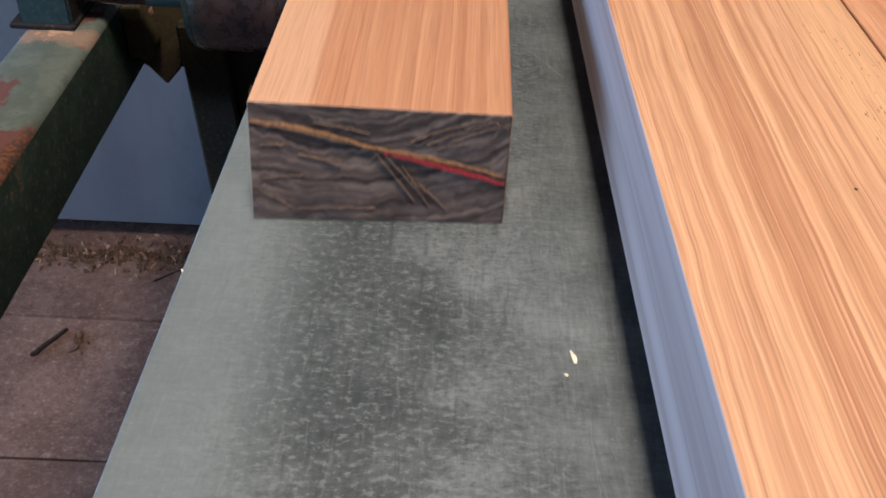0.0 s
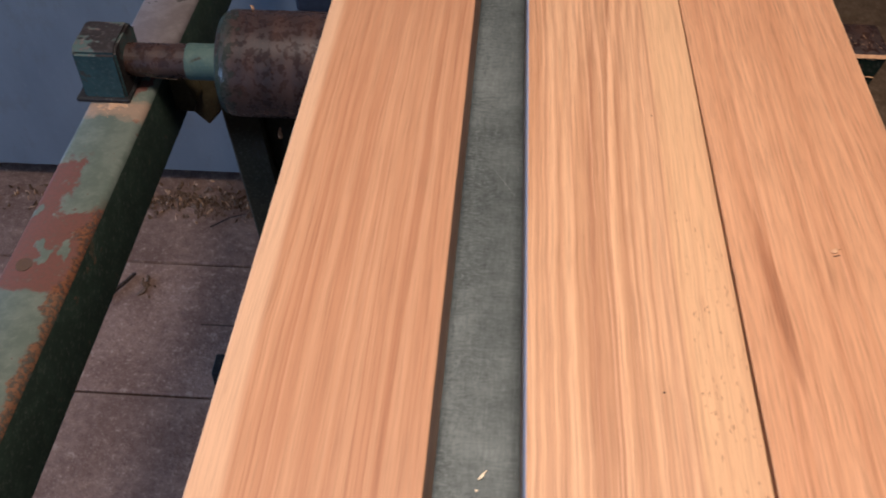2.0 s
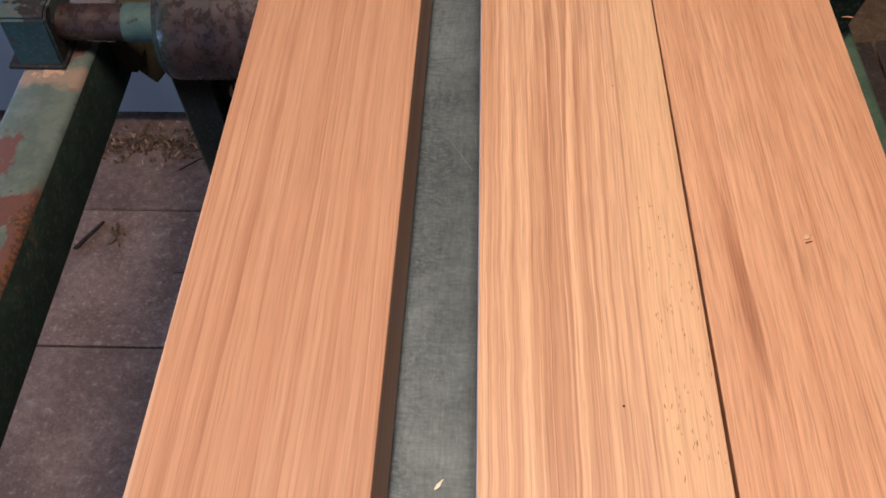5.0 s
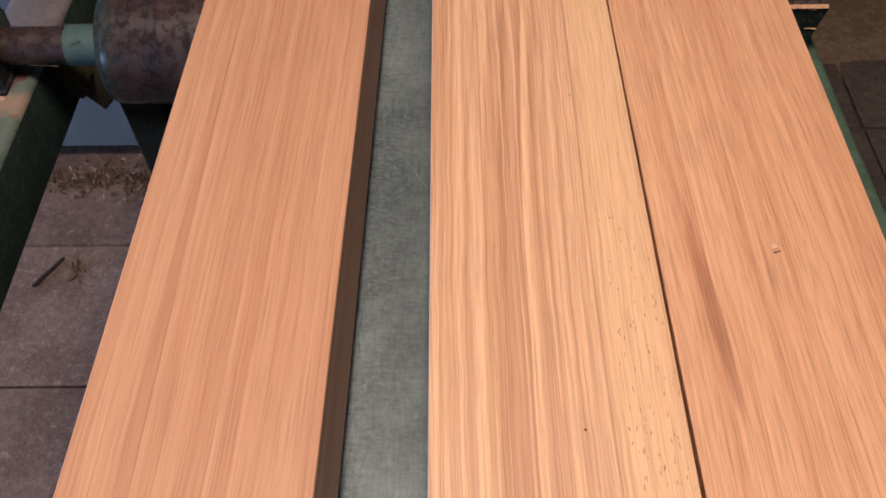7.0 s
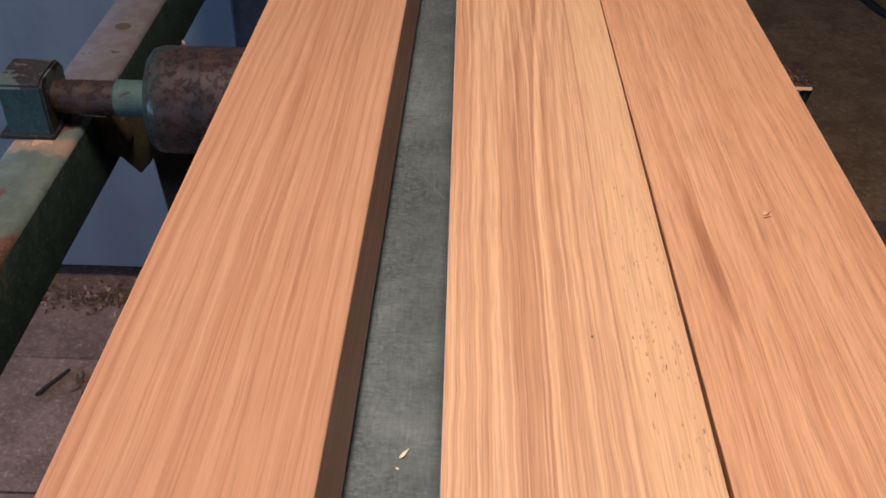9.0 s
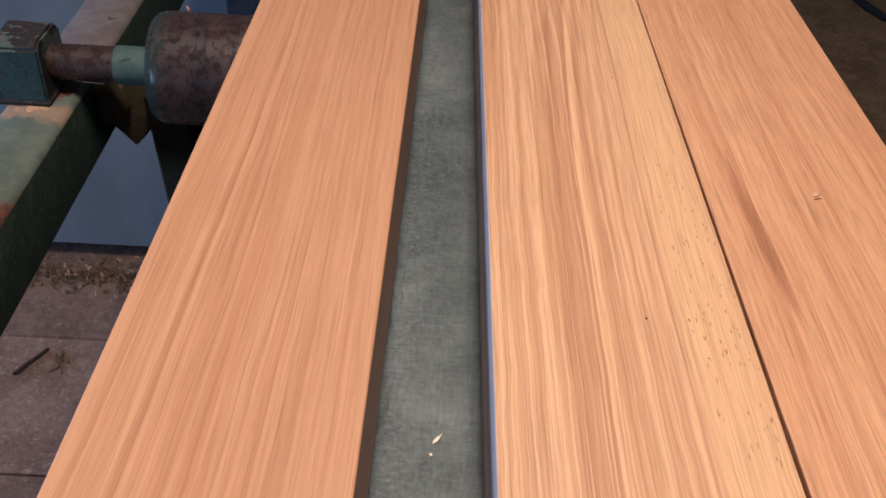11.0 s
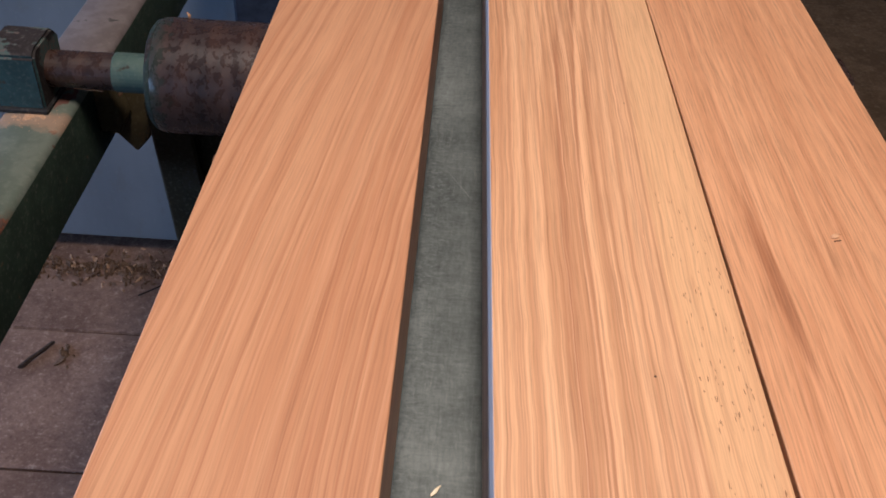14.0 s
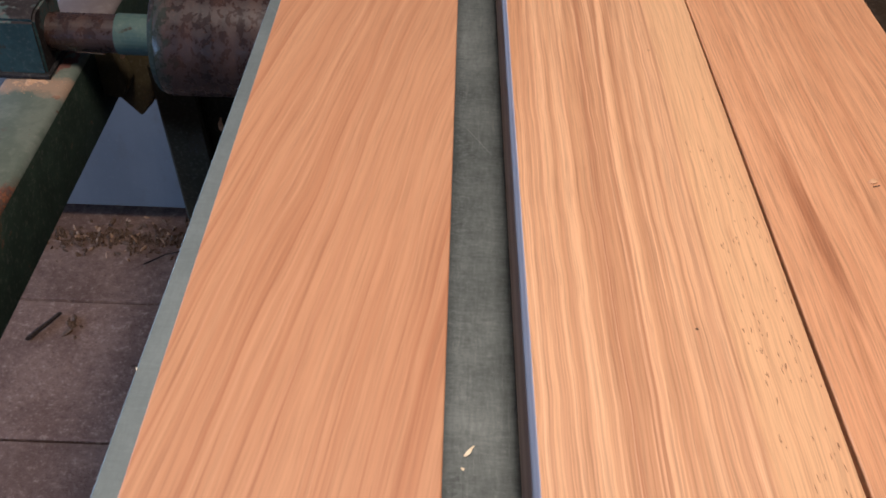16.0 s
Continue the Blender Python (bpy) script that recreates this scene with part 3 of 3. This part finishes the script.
# ---- roller stand ----
stand = thing("roller_stand", "old green painted steel roller stand, paint chipped to rust", "roller stand")


def beam(name, x0, x1, top):
    t = 0.005
    bm = bmesh.new()
    ys = [-0.9 + 0.1 * k for k in range(22)]
    cols = []
    for y in ys:
        row = []
        for (x, z) in ((x0 + t, BEAM_LOW), (x1 - t, BEAM_LOW), (x1, BEAM_LOW + t), (x1, BEAM_TOP - t), (x1 - t * 0.4, BEAM_TOP - t * 0.3), (x1 - t, BEAM_TOP), (x0 + t, BEAM_TOP), (x0 + t * 0.4, BEAM_TOP - t * 0.3), (x0, BEAM_TOP - t), (x0, BEAM_LOW + t)):
            row.append(bm.verts.new((x + random.uniform(-0.0004, 0.0004), y, z + random.uniform(-0.0004, 0.0004))))
        cols.append(row)
    for a, b in zip(cols, cols[1:]):
        for i in range(10):
            j = (i + 1) % 10
            bm.faces.new((a[i], a[j], b[j], b[i]))
    bm.faces.new(cols[0])
    bm.faces.new(cols[-1][::-1])
    bmesh.ops.recalc_face_normals(bm, faces=bm.faces)
    # all but the tops get the green with shade painted in
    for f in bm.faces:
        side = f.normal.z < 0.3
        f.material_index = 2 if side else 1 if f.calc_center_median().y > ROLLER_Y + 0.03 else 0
    return smooth(part(name, bm, [top, MAUVE if top is GREEN else top, SHADEGREEN], stand, "long steel rail, sage green paint worn to red primer" if top is GREEN else "long steel rail in chipped mint green paint"), 40)


LEFT0, LEFT1, RIGHT0, RIGHT1 = -0.2885, -0.2390, 0.2900, 0.3450
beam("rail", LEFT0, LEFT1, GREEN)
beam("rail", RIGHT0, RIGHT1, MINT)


def bearing(x0, x1, y, body, label, cap=CAP, flanged=True):
    """Bearing block with chamfered shoulders, on the rail."""
    low, top, d = BEAM_TOP, 0.7755, 0.0235
    pts = [(y - d, low), (y + d, low), (y + d, top - 0.008), (y + d - 0.009, top), (y - d + 0.006, top), (y - d, top - 0.005)]
    bm = bmesh.new()
    f = bm.faces.new([bm.verts.new((x0, q, z)) for q, z in pts])
    got = bmesh.ops.extrude_face_region(bm, geom=[f])
    for v in got["geom"]:
        if isinstance(v, bmesh.types.BMVert):
            v.co.x = x1
    bmesh.ops.recalc_face_normals(bm, faces=bm.faces)
    bmesh.ops.bevel(bm, geom=bm.edges[:], offset=0.0018, segments=2, affect="EDGES")
    for f in bm.faces:
        f.material_index = 1 if f.normal.z > 0.5 or f.normal.x > 0.5 else 0
    ob = smooth(part("bearing_block", bm, [body, cap], stand, label), 40)
    if flanged:
        part("base_flange", box(x0 - 0.007, x1 + 0.002, y - d - 0.003, y + d + 0.003, BEAM_TOP, BEAM_TOP + 0.004, 0.001), DARKSTEEL, ob)
    part("bolt", turned([(x0 - 0.004, 0.003), (x0 - 0.0005, 0.003)], y - 0.012, top - 0.02, 6), DARKSTEEL, ob)
    return ob


bearing(-0.2900, -0.2555, ROLLER_Y, TEAL, "teal painted bearing block, dark worn top")
right_block = bearing(0.2965, 0.3365, 0.6000, BLOCKGREEN, "black-green bearing block with a rusty brown top", RUST, False)
for v in right_block.data.vertices:
    if v.co.z < BEAM_TOP + 0.02 and v.co.x > 0.31:
        v.co.x -= 0.010
roller_profile = [(-0.1722, 0.0330), (-0.1718, 0.0410), (-0.1690, 0.0418), (-0.1660, ROLLER_R), (0.222, ROLLER_R), (0.2255, 0.0385), (0.228, 0.034)]
roller = smooth(part("roller", turned(roller_profile, ROLLER_Y, ROLLER_Z, 64), ROLLRUST, stand, "rusty brown steel roller"), 30)
smooth(part("rim", turned([(-0.1772, 0.0120), (-0.1772, 0.0350), (-0.1764, 0.0378), (-0.1745, 0.0400), (-0.1719, 0.0411)], ROLLER_Y, ROLLER_Z, 64), RIMGREEN, roller, "dull green painted rim"), 40)
part("shaft", turned([(-0.256, 0.0135), (-0.180, 0.0140)], ROLLER_Y, ROLLER_Z, 32), [RUST, GREEN], roller, "rusty shaft end")
part("shaft", turned([(0.228, 0.0140), (0.304, 0.0140)], ROLLER_Y, ROLLER_Z, 32), RUST, roller, "rusty shaft end")
part("collar", turned([(-0.2075, 0.0140), (-0.2070, 0.0146), (-0.1785, 0.0146), (-0.1770, 0.0140)], ROLLER_Y, ROLLER_Z, 32), COLLAR, roller, "pale green painted collar")

# slots and holes in the rail
for hx, hy, rx, ry in ((-0.2740, 0.3650, 0.0055, 0.0060), (-0.2610, 0.7470, 0.0075, 0.0070)):
    bm = bmesh.new()
    bmesh.ops.create_cone(bm, cap_ends=True, segments=20, radius1=1, radius2=1, depth=0.0006)
    hole = part("bolt_hole", bm, PIT, stand, "dark bolt hole in the rail")
    hole.matrix_basis = pose(hx, hy, BEAM_TOP + 0.0002) @ Matrix.Diagonal((rx, ry, 1, 1))

# gusset and legs below the roller
gusset = part("gusset", plate([(-0.2388, 0.722), (-0.186, 0.722), (-0.2085, 0.662), (-0.221, 0.6475), (-0.2388, 0.669)], 0.6130, 0.6330, 0.0015), OLIVE, stand, "oily olive steel gusset")
part("flange", plate([(-0.2388, 0.722), (-0.226, 0.722), (-0.2190, 0.690), (-0.2235, 0.680), (-0.2388, 0.682)], 0.590, 0.6120, 0.001), OLIVE, stand, "angled steel flange")


def leg(x0, s):
    lean = s * 0.044

    def slope(a, b):
        return [(x0 + s * a, 0.705), (x0 + s * b, 0.705), (x0 + s * b + lean, 0.0), (x0 + s * a + lean, 0.0)]

    ob = part("leg", plate(slope(0.0, 0.034), 0.600, 0.612, 0.002), DARKGREEN, stand, "dark green channel leg, leaning inwards")
    part("web", plate(slope(0.030, 0.076), 0.6125, 0.660, 0.002), DARKGREEN, ob)
    f0, f1 = sorted((x0 + lean - s * 0.012, x0 + lean + s * 0.09))
    part("foot", box(f0, f1, 0.585, 0.675, 0.0, 0.008, 0.001), DARKSTEEL, ob)


leg(-0.2045, 1)
leg(0.2480, -1)
part("floor_bar", box(-0.368, 0.425, 0.764, 0.802, 0.0, 0.040, 0.002), DARKSTEEL, stand, "black floor bar under the legs")
part("crossbar", box(-0.2388, 0.2898, 0.618, 0.650, 0.66, 0.705, 0.002), DARKGREEN, stand, "dark green cross bar")

# ---- the steel sheet over the roller ----
SHEET_YAW = -1.25
sheet = tagged(part("steel_sheet", box(-0.105, 0.150, -1.3, 1.15, -0.0025, 0.0, 0.0006), SHEET), "long worn grey-green steel sheet lying on the roller", "steel sheet")
sheet.matrix_basis = pose(0.0012, 0.0, TABLE, 0, 0, SHEET_YAW)

# ---- the boards ----
BOARD_T = 0.0435


def board_mesh(width, length, thick=BOARD_T):
    bm = box(0, width, 0, length, 0, thick, 0.0007, 2)
    for f in bm.faces:
        f.material_index = 1 if abs(f.normal.y) > 0.8 else 0
    return bm


board_b = part("planed_board", board_mesh(0.0953, 4.2), [WOOD_B, END, DAYLIT_EDGE])
# the left face is greyed to look lit by blue daylight
for face in board_b.data.polygons:
    if face.normal.x < -0.8:
        face.material_index = 2
tagged(board_b, "honey coloured planed board with dark streaks and pin holes", "board", group="planed boards")
board_b.matrix_basis = pose(0.0552 - 1.9 * 0.003, -1.6, 0.8215, 0, 0, -0.172)
board_c = part("planed_board", board_mesh(0.0982, 4.2), [WOOD_C, END])
tagged(board_c, "reddish planed board with a dark stain and a torn chip", "board", group="planed boards")
board_c.matrix_basis = pose(0.1516, -1.6, 0.8215, 0, 0, 0.0)

# bearers under the resting boards
for y, low in ((0.82, TABLE), (-0.75, TABLE)):
    b = part("bearer", box(0.065, 0.240, y - 0.02, y + 0.02, low + 0.0005, 0.8212, 0.001), WOOD_C)
    tagged(b, "small wooden bearer between sheet and board", "bearer", group="bearers")

board_a = part("planed_board", board_mesh(0.0968, 4.6, 0.0470), [WOOD_A, END])
tagged(board_a, "rosy planed board with a pale sapwood edge, sliding over the sheet", "board", group="planed boards")


def ribbon(pts, width, y0, y1):
    """A thin strip along points in x and z, between y0 and y1."""
    bm = bmesh.new()
    rows = []
    for k, (x, z) in enumerate(pts):
        w = width * (0.45 + 0.55 * math.sin(math.pi * min(1, max(0.08, k / (len(pts) - 1)))) + 0.25 * noise.noise((x * 300, z * 300, 1)))
        rows.append([bm.verts.new((x, y, z + d)) for y in (y0, y1) for d in (-w / 2, w / 2)])
    for a, b in zip(rows, rows[1:]):
        bm.faces.new((a[0], b[0], b[1], a[1]))
        bm.faces.new((a[1], b[1], b[3], a[3]))
        bm.faces.new((a[2], a[0], b[0], b[2]))
    bmesh.ops.recalc_face_normals(bm, faces=bm.faces)
    return bm


def curve_pts(a, b, sag, count=14):
    return [(a[0] + (b[0] - a[0]) * k / count, a[1] + (b[1] - a[1]) * k / count + sag * math.sin(math.pi * k / count) + 0.0003 * math.sin(k * 2.3)) for k in range(count + 1)]


part("split_line", ribbon(curve_pts((0.0006, 0.0395), (0.0455, 0.0310), 0.0012), 0.0018, -0.0004, 0.0005), TAN, board_a, "tan split across the end grain")
part("split_line", ribbon(curve_pts((0.0450, 0.0310), (0.0962, 0.0210), 0.0010), 0.0012, -0.0004, 0.0005), TAN, board_a, "tan split across the end grain")
part("crayon_line", ribbon(curve_pts((0.0500, 0.0296), (0.0960, 0.0178), 0.0006), 0.0018, -0.0004, 0.0005), RED, board_a, "red crayon line on the end grain")
MARKS = (((0.046, 0.030), (0.062, 0.009), 0.0007), ((0.050, 0.029), (0.068, 0.007), 0.0008), ((0.057, 0.024), (0.066, 0.010), 0.0006), ((0.064, 0.016), (0.074, 0.006), 0.0006), ((0.018, 0.0045), (0.047, 0.0055), 0.0008), ((0.003, 0.012), (0.016, 0.0045), 0.0010), ((0.004, 0.030), (0.013, 0.0305), 0.0006), ((0.018, 0.027), (0.034, 0.0235), 0.0005), ((0.006, 0.017), (0.020, 0.0185), 0.0005), ((0.060, 0.034), (0.083, 0.0435), 0.0005), ((0.066, 0.033), (0.090, 0.0435), 0.0006), ((0.074, 0.034), (0.094, 0.0425), 0.0005), ((0.070, 0.0315), (0.082, 0.0345), 0.0007), ((0.024, 0.040), (0.045, 0.0365), 0.0004), ((0.088, 0.0445), (0.096, 0.0405), 0.0009))
for a, b, w in MARKS:
    part("saw_mark", ribbon(curve_pts(a, b, 0.0005, 9), w * 0.75, -0.0003, 0.0005), SCORE, board_a)

# the saw cut leans: its lower left corner stands out most
for ob in (board_a, *board_a.children):
    for v in ob.data.vertices:
        if v.co.y < 0.05:
            v.co.y -= (1 - v.co.z / 0.047) * (0.0030 + 0.0055 * (1 - v.co.x / 0.0968))


def flake(length, width, thick, bend):
    bm = bmesh.new()
    top, low = [], []
    n = 9
    for k in range(n):
        s = k / (n - 1)
        w = width * (0.25 + math.sin(math.pi * min(0.95, s + 0.12))) * 0.5
        z = thick + bend * math.sin(math.pi * s)
        wob = 0.12 * width * math.sin(5 * s)
        top.append((bm.verts.new((wob - w, s * length, z)), bm.verts.new((wob + w, s * length, z + bend * 0.3))))
        low.append((bm.verts.new((wob - w, s * length, z - thick)), bm.verts.new((wob + w, s * length, z - thick + bend * 0.2))))
    for k in range(n - 1):
        bm.faces.new((top[k][0], top[k][1], top[k + 1][1], top[k + 1][0]))
        bm.faces.new((low[k][0], low[k + 1][0], low[k + 1][1], low[k][1]))
        bm.faces.new((top[k][0], top[k + 1][0], low[k + 1][0], low[k][0]))
        bm.faces.new((top[k][1], low[k][1], low[k + 1][1], top[k + 1][1]))
    for k in (0, n - 1):
        bm.faces.new((top[k][0], low[k][0], low[k][1], top[k][1]))
    bmesh.ops.recalc_face_normals(bm, faces=bm.faces)
    return bm


splinter = tagged(part("splinter", box(-0.0105, 0.0105, -0.0004, 0.0010, 0, 0.0007, 0.0002), WOODCHIP), "pale splinter caught below the shaft", "splinter")
splinter.matrix_basis = pose(-0.2285, 0.5600, 0.7378, 0, 5, 2)
chip = tagged(part("wood_chip", flake(0.0062, 0.0013, 0.0004, 0.0004), CHIP), "small pale wood chip on the steel sheet", "wood chip", group="chips")
chip.matrix_basis = pose(0.0395, 0.183, TABLE + 0.0003, 0, 0, 9)
speck = tagged(part("wood_chip", flake(0.0016, 0.0009, 0.0002, 0.0002), CHIP), "tiny pale crumb on the steel sheet", "wood chip", group="chips")
speck.matrix_basis = pose(0.0365, 0.1775, TABLE + 0.0002, 0, 0, 40)
torn = part("torn_chip", flake(0.0056, 0.0022, 0.0003, 0.0005), WOODCHIP, board_c, "raised pale chip of torn grain")
torn.matrix_basis = pose(0.0480, 1.6 + 0.2755, BOARD_T - 0.0002, 0, 0, -62)
pit = part("pit", box(-0.0018, 0.0018, -0.0003, 0.0003, -0.0002, 0.0002, 0.0001), PIT, board_c)
pit.matrix_basis = pose(0.0503, 1.6 + 0.2735, BOARD_T, 0, 0, 18)

# pin holes in the honey board
random.seed(11)


def pin_mesh(mat):
    bm = bmesh.new()
    bmesh.ops.create_circle(bm, cap_ends=True, segments=8, radius=1.0)
    me = bpy.data.meshes.new("pin_hole")
    bm.to_mesh(me)
    bm.free()
    me.materials.append(mat)
    return me


pin, knot = pin_mesh(PIN), pin_mesh(PIT)
spots = [(0.0575, 1.790, 0.0006, 0.0006), (0.0680, 1.975, 0.0004, 0.0005)]
for k in range(105):
    y = 1.6 + random.gauss(0.205, 0.05)
    x = random.uniform(0.073, 0.094) + 0.00
    if y > 1.90 and x < 0.086:
        continue
    spots.append((x, y, random.uniform(0.00010, 0.00017), random.uniform(0.0005, 0.0017)))
for x, y, rx, ry in spots:
    p = new("pin_hole", knot if rx > 0.0003 else pin)
    p.parent = board_b
    p.matrix_basis = pose(x, y, BOARD_T + 0.00012, 0, 0, random.uniform(-8, 8)) @ Matrix.Diagonal((rx, ry, 1, 1))

# ---- dust and litter ----


def heap(name, count, spread, size, mat, label, category, at, flat=0.5, elong=1.0):
    """Loose crumbs as one heap."""
    bm = bmesh.new()
    for _ in range(count):
        s = size * random.uniform(0.4, 1.3)
        got = bmesh.ops.create_icosphere(bm, subdivisions=1, radius=s)
        off = Vector((random.gauss(0, spread[0]), random.gauss(0, spread[1]), s * flat * 0.7))
        turn = Euler((random.uniform(0, 3), random.uniform(0, 3), random.uniform(0, 3))).to_matrix()
        for v in got["verts"]:
            c = turn @ Vector((v.co.x * elong, v.co.y * 0.7, v.co.z * flat))
            v.co = c * random.uniform(0.75, 1.2) + off
    return tagged(part(name, bm, mat), label, category, kind="stuff")


def mound(cx, cy, rx, ry, high, label):
    """A thin smear of dust."""
    bm = bmesh.new()
    n = 22
    grid = []
    for i in range(n + 1):
        row = []
        for j in range(n + 1):
            u, v = 2 * i / n - 1, 2 * j / n - 1
            x, y = cx + u * rx, cy + v * ry
            k = max(0.0, 1 - (u * u + v * v)) * (0.5 + 0.9 * noise.noise((x * 130, y * 130, 3))) + 0.35 * noise.noise((x * 420, y * 420, 5)) * max(0.0, 1 - (u * u + v * v))
            row.append(bm.verts.new((x, y, BEAM_TOP - 0.0006 + high * k)))
        grid.append(row)
    for i in range(n):
        for j in range(n):
            bm.faces.new((grid[i][j], grid[i + 1][j], grid[i + 1][j + 1], grid[i][j + 1]))
    return tagged(smooth(part("sawdust", bm, SAWDUST), 60), label, "sawdust", kind="stuff")


mound(-0.2655, 0.5365, 0.0190, 0.0075, 0.0022, "peach sawdust caught before the bearing block")
h = heap("sawdust", 90, (0.0115, 0.0055), 0.00045, SAWDUST, "loose grains of sawdust on the rail", "sawdust", None, 0.6)
h.location = (-0.2640, 0.5330, BEAM_TOP)


def torn_strip(x0, x1, y, z, drop):
    """A ragged strip of torn wood fibre caught along an edge."""
    bm = bmesh.new()
    count = 26
    rows = []
    for k in range(count + 1):
        x = x0 + (x1 - x0) * k / count
        low = drop * (0.35 + 0.9 * abs(noise.noise((x * 260, 1.0, 4.0)))) * (1.9 if k < 8 else 1.0) * (0.3 if k in (0, count) else 1.0)
        up = 0.0012 + 0.0012 * noise.noise((x * 400, 3.0, 1.0))
        rows.append([bm.verts.new(p) for p in ((x, y + 0.0022, z + 0.0002), (x, y + 0.0006, z + up * 0.5), (x, y - 0.0016, z - 0.001), (x, y - 0.0008, z - low), (x, y + 0.003, z - low * 0.5))])
    for a, b in zip(rows, rows[1:]):
        for i in range(5):
            j = (i + 1) % 5
            bm.faces.new((a[i], a[j], b[j], b[i]))
    bm.faces.new(rows[0])
    bm.faces.new(rows[-1][::-1])
    bmesh.ops.recalc_face_normals(bm, faces=bm.faces)
    return bm


strip = tagged(part("torn_fibre", torn_strip(0.2990, 0.3345, 0.5768, 0.7716, 0.0050), WOODCHIP), "torn pale wood fibre caught on the bearing block's edge", "wood fibre")
h = heap("sawdust", 60, (0.009, 0.006), 0.0005, SAWDUST, "loose sawdust grains on the bearing block", "sawdust", None, 0.6)
h.location = (0.316, 0.590, 0.7757)
splint = tagged(part("splinter", flake(0.0085, 0.0010, 0.0004, 0.0006), WOODCHIP), "pale splinter stuck to the bearing block's face", "splinter")
splint.matrix_basis = pose(0.3310, 0.5757, 0.7520, 0, 0, 84)
for at, turn, size, label in (((-0.218, 0.5895, 0.7165), (70, 20, 10), 0.0075, "pale chip clinging to the gusset"), ((-0.1540, 0.5840, 0.7885), (75, 0, 70), 0.0048, "upright chip stuck on the roller"),
                              ((-0.1530, 0.5985, 0.6470), (75, 0, -30), 0.0110, "pale chip clinging to the leg"), ((-0.0983, 0.2205, 0.7951), (0, 0, 15), 0.0016, "tiny pale crumb on the sheet's edge")):
    c = tagged(part("wood_chip", flake(size, size * 0.4, 0.0005, 0.0008), WOODCHIP if size > 0.003 else CHIP), label, "wood chip", group="chips")
    c.matrix_basis = pose(*at, *turn)
h = heap("litter", 620, (0.17, 0.020), 0.0050, BARK, "brown leaf litter and shavings along the machine base", "litter", None, 0.35, 1.6)
h.location = (-0.50, 1.168, 0.0)
h = heap("litter", 130, (0.20, 0.020), 0.0042, SAWDUST, "pale shavings among the litter at the machine base", "litter", None, 0.35, 1.7)
h.location = (-0.45, 1.168, 0.001)


def twig(points, r, name, label, mat):
    bm = bmesh.new()
    prev = None
    for k, (x, y, z) in enumerate(points):
        rr = r * (1 - 0.35 * k / len(points))
        ring = [bm.verts.new((x + rr * math.cos(a), y + rr * 0.4 * math.cos(a), z + rr * math.sin(a))) for a in (0, 1.05, 2.1, 3.14, 4.2, 5.24)]
        if prev:
            for i in range(6):
                bm.faces.new((prev[i], prev[(i + 1) % 6], ring[(i + 1) % 6], ring[i]))
        else:
            bm.faces.new(ring)
        prev = ring
    bm.faces.new(prev)
    bmesh.ops.recalc_face_normals(bm, faces=bm.faces)
    return tagged(part(name, bm, mat), label, "twig")


twig([(-0.588, 0.930, 0.005), (-0.578, 0.947, 0.007), (-0.567, 0.966, 0.006), (-0.558, 0.985, 0.005)], 0.0048, "twig", "brown stick lying on the pavers", STICK)
h = heap("litter", 7, (0.007, 0.012), 0.0075, BARK, "crumbs of bark beside the twig", "litter", None, 0.4, 1.5)
h.location = (-0.532, 0.957, 0.0)
twig([(-0.455, 1.105, 0.004), (-0.425, 1.130, 0.005), (-0.400, 1.140, 0.004)], 0.0018, "twig", "thin twig lying on the pavers", STICK)

cable = twig([(1.05, 2.95, 0.022), (1.16, 2.80, 0.020), (1.235, 2.66, 0.020), (1.262, 2.56, 0.020), (1.276, 2.485, 0.020), (1.300, 2.42, 0.020), (1.36, 2.36, 0.020), (1.50, 2.31, 0.021), (1.70, 2.30, 0.022)], 0.013, "cable", "black rubber cable lying on the dirty floor", BLACK)
cable["category"] = "cable"
part("crack", box(-0.420, -0.345, 0.8845, 0.8875, 0.0006, 0.0014), PIT, floor, "short dark crack in a paver")


# ---- what moves ----
def motions():
    # t, centre x at y = 0.3, drift in x per metre, lift, roll
    drift = [
        (0.0, -0.0295, 0.021, 0.000, 0.0),
        (1.0, -0.0305, 0.018, 0.000, 0.0),
        (2.0, -0.0300, 0.019, 0.005, -1.3),
        (3.5, -0.0282, 0.020, 0.008, -2.0),
        (8.0, -0.0295, 0.024, 0.007, -3.4),
        (9.2, -0.0293, 0.0235, 0.007, -3.0),
        (11.5, -0.0328, 0.022, 0.011, -1.0),
        (12.0, -0.0304, 0.022, 0.009, -1.5),
        (13.0, -0.0262, 0.021, 0.007, -1.9),
        (14.5, -0.0240, 0.018, 0.008, -1.5),
        (15.0, -0.0213, 0.0167, 0.009, -0.7),
        (16.0, -0.0185, 0.014, 0.008, -1.0),
    ]
    rows = []
    for k in range(33):
        t = k * 0.5
        c, d, lift, roll = (float(np.interp(t, [r[0] for r in drift], [r[i] for r in drift])) for i in (1, 2, 3, 4))
        yaw = -math.degrees(math.atan(d))
        y = 0.2630 - 0.1995 * t
        x = c - 0.0485 + (y - 0.3) * d
        rows.append((t, pose(x, y, TABLE + 0.0003 + lift, 0, roll, yaw)))
    walk(board_a, rows)
    # the chip is nudged round as the board passes
    still, turned_round = pose(0.0395, 0.183, TABLE + 0.0003, 0, 0, 9), pose(0.0368, 0.1837, TABLE + 0.0003, 0, 0, -38)
    walk(chip, [(0.0, still), (1.2, still), (2.0, turned_round), (16.0, turned_round)])


motions()
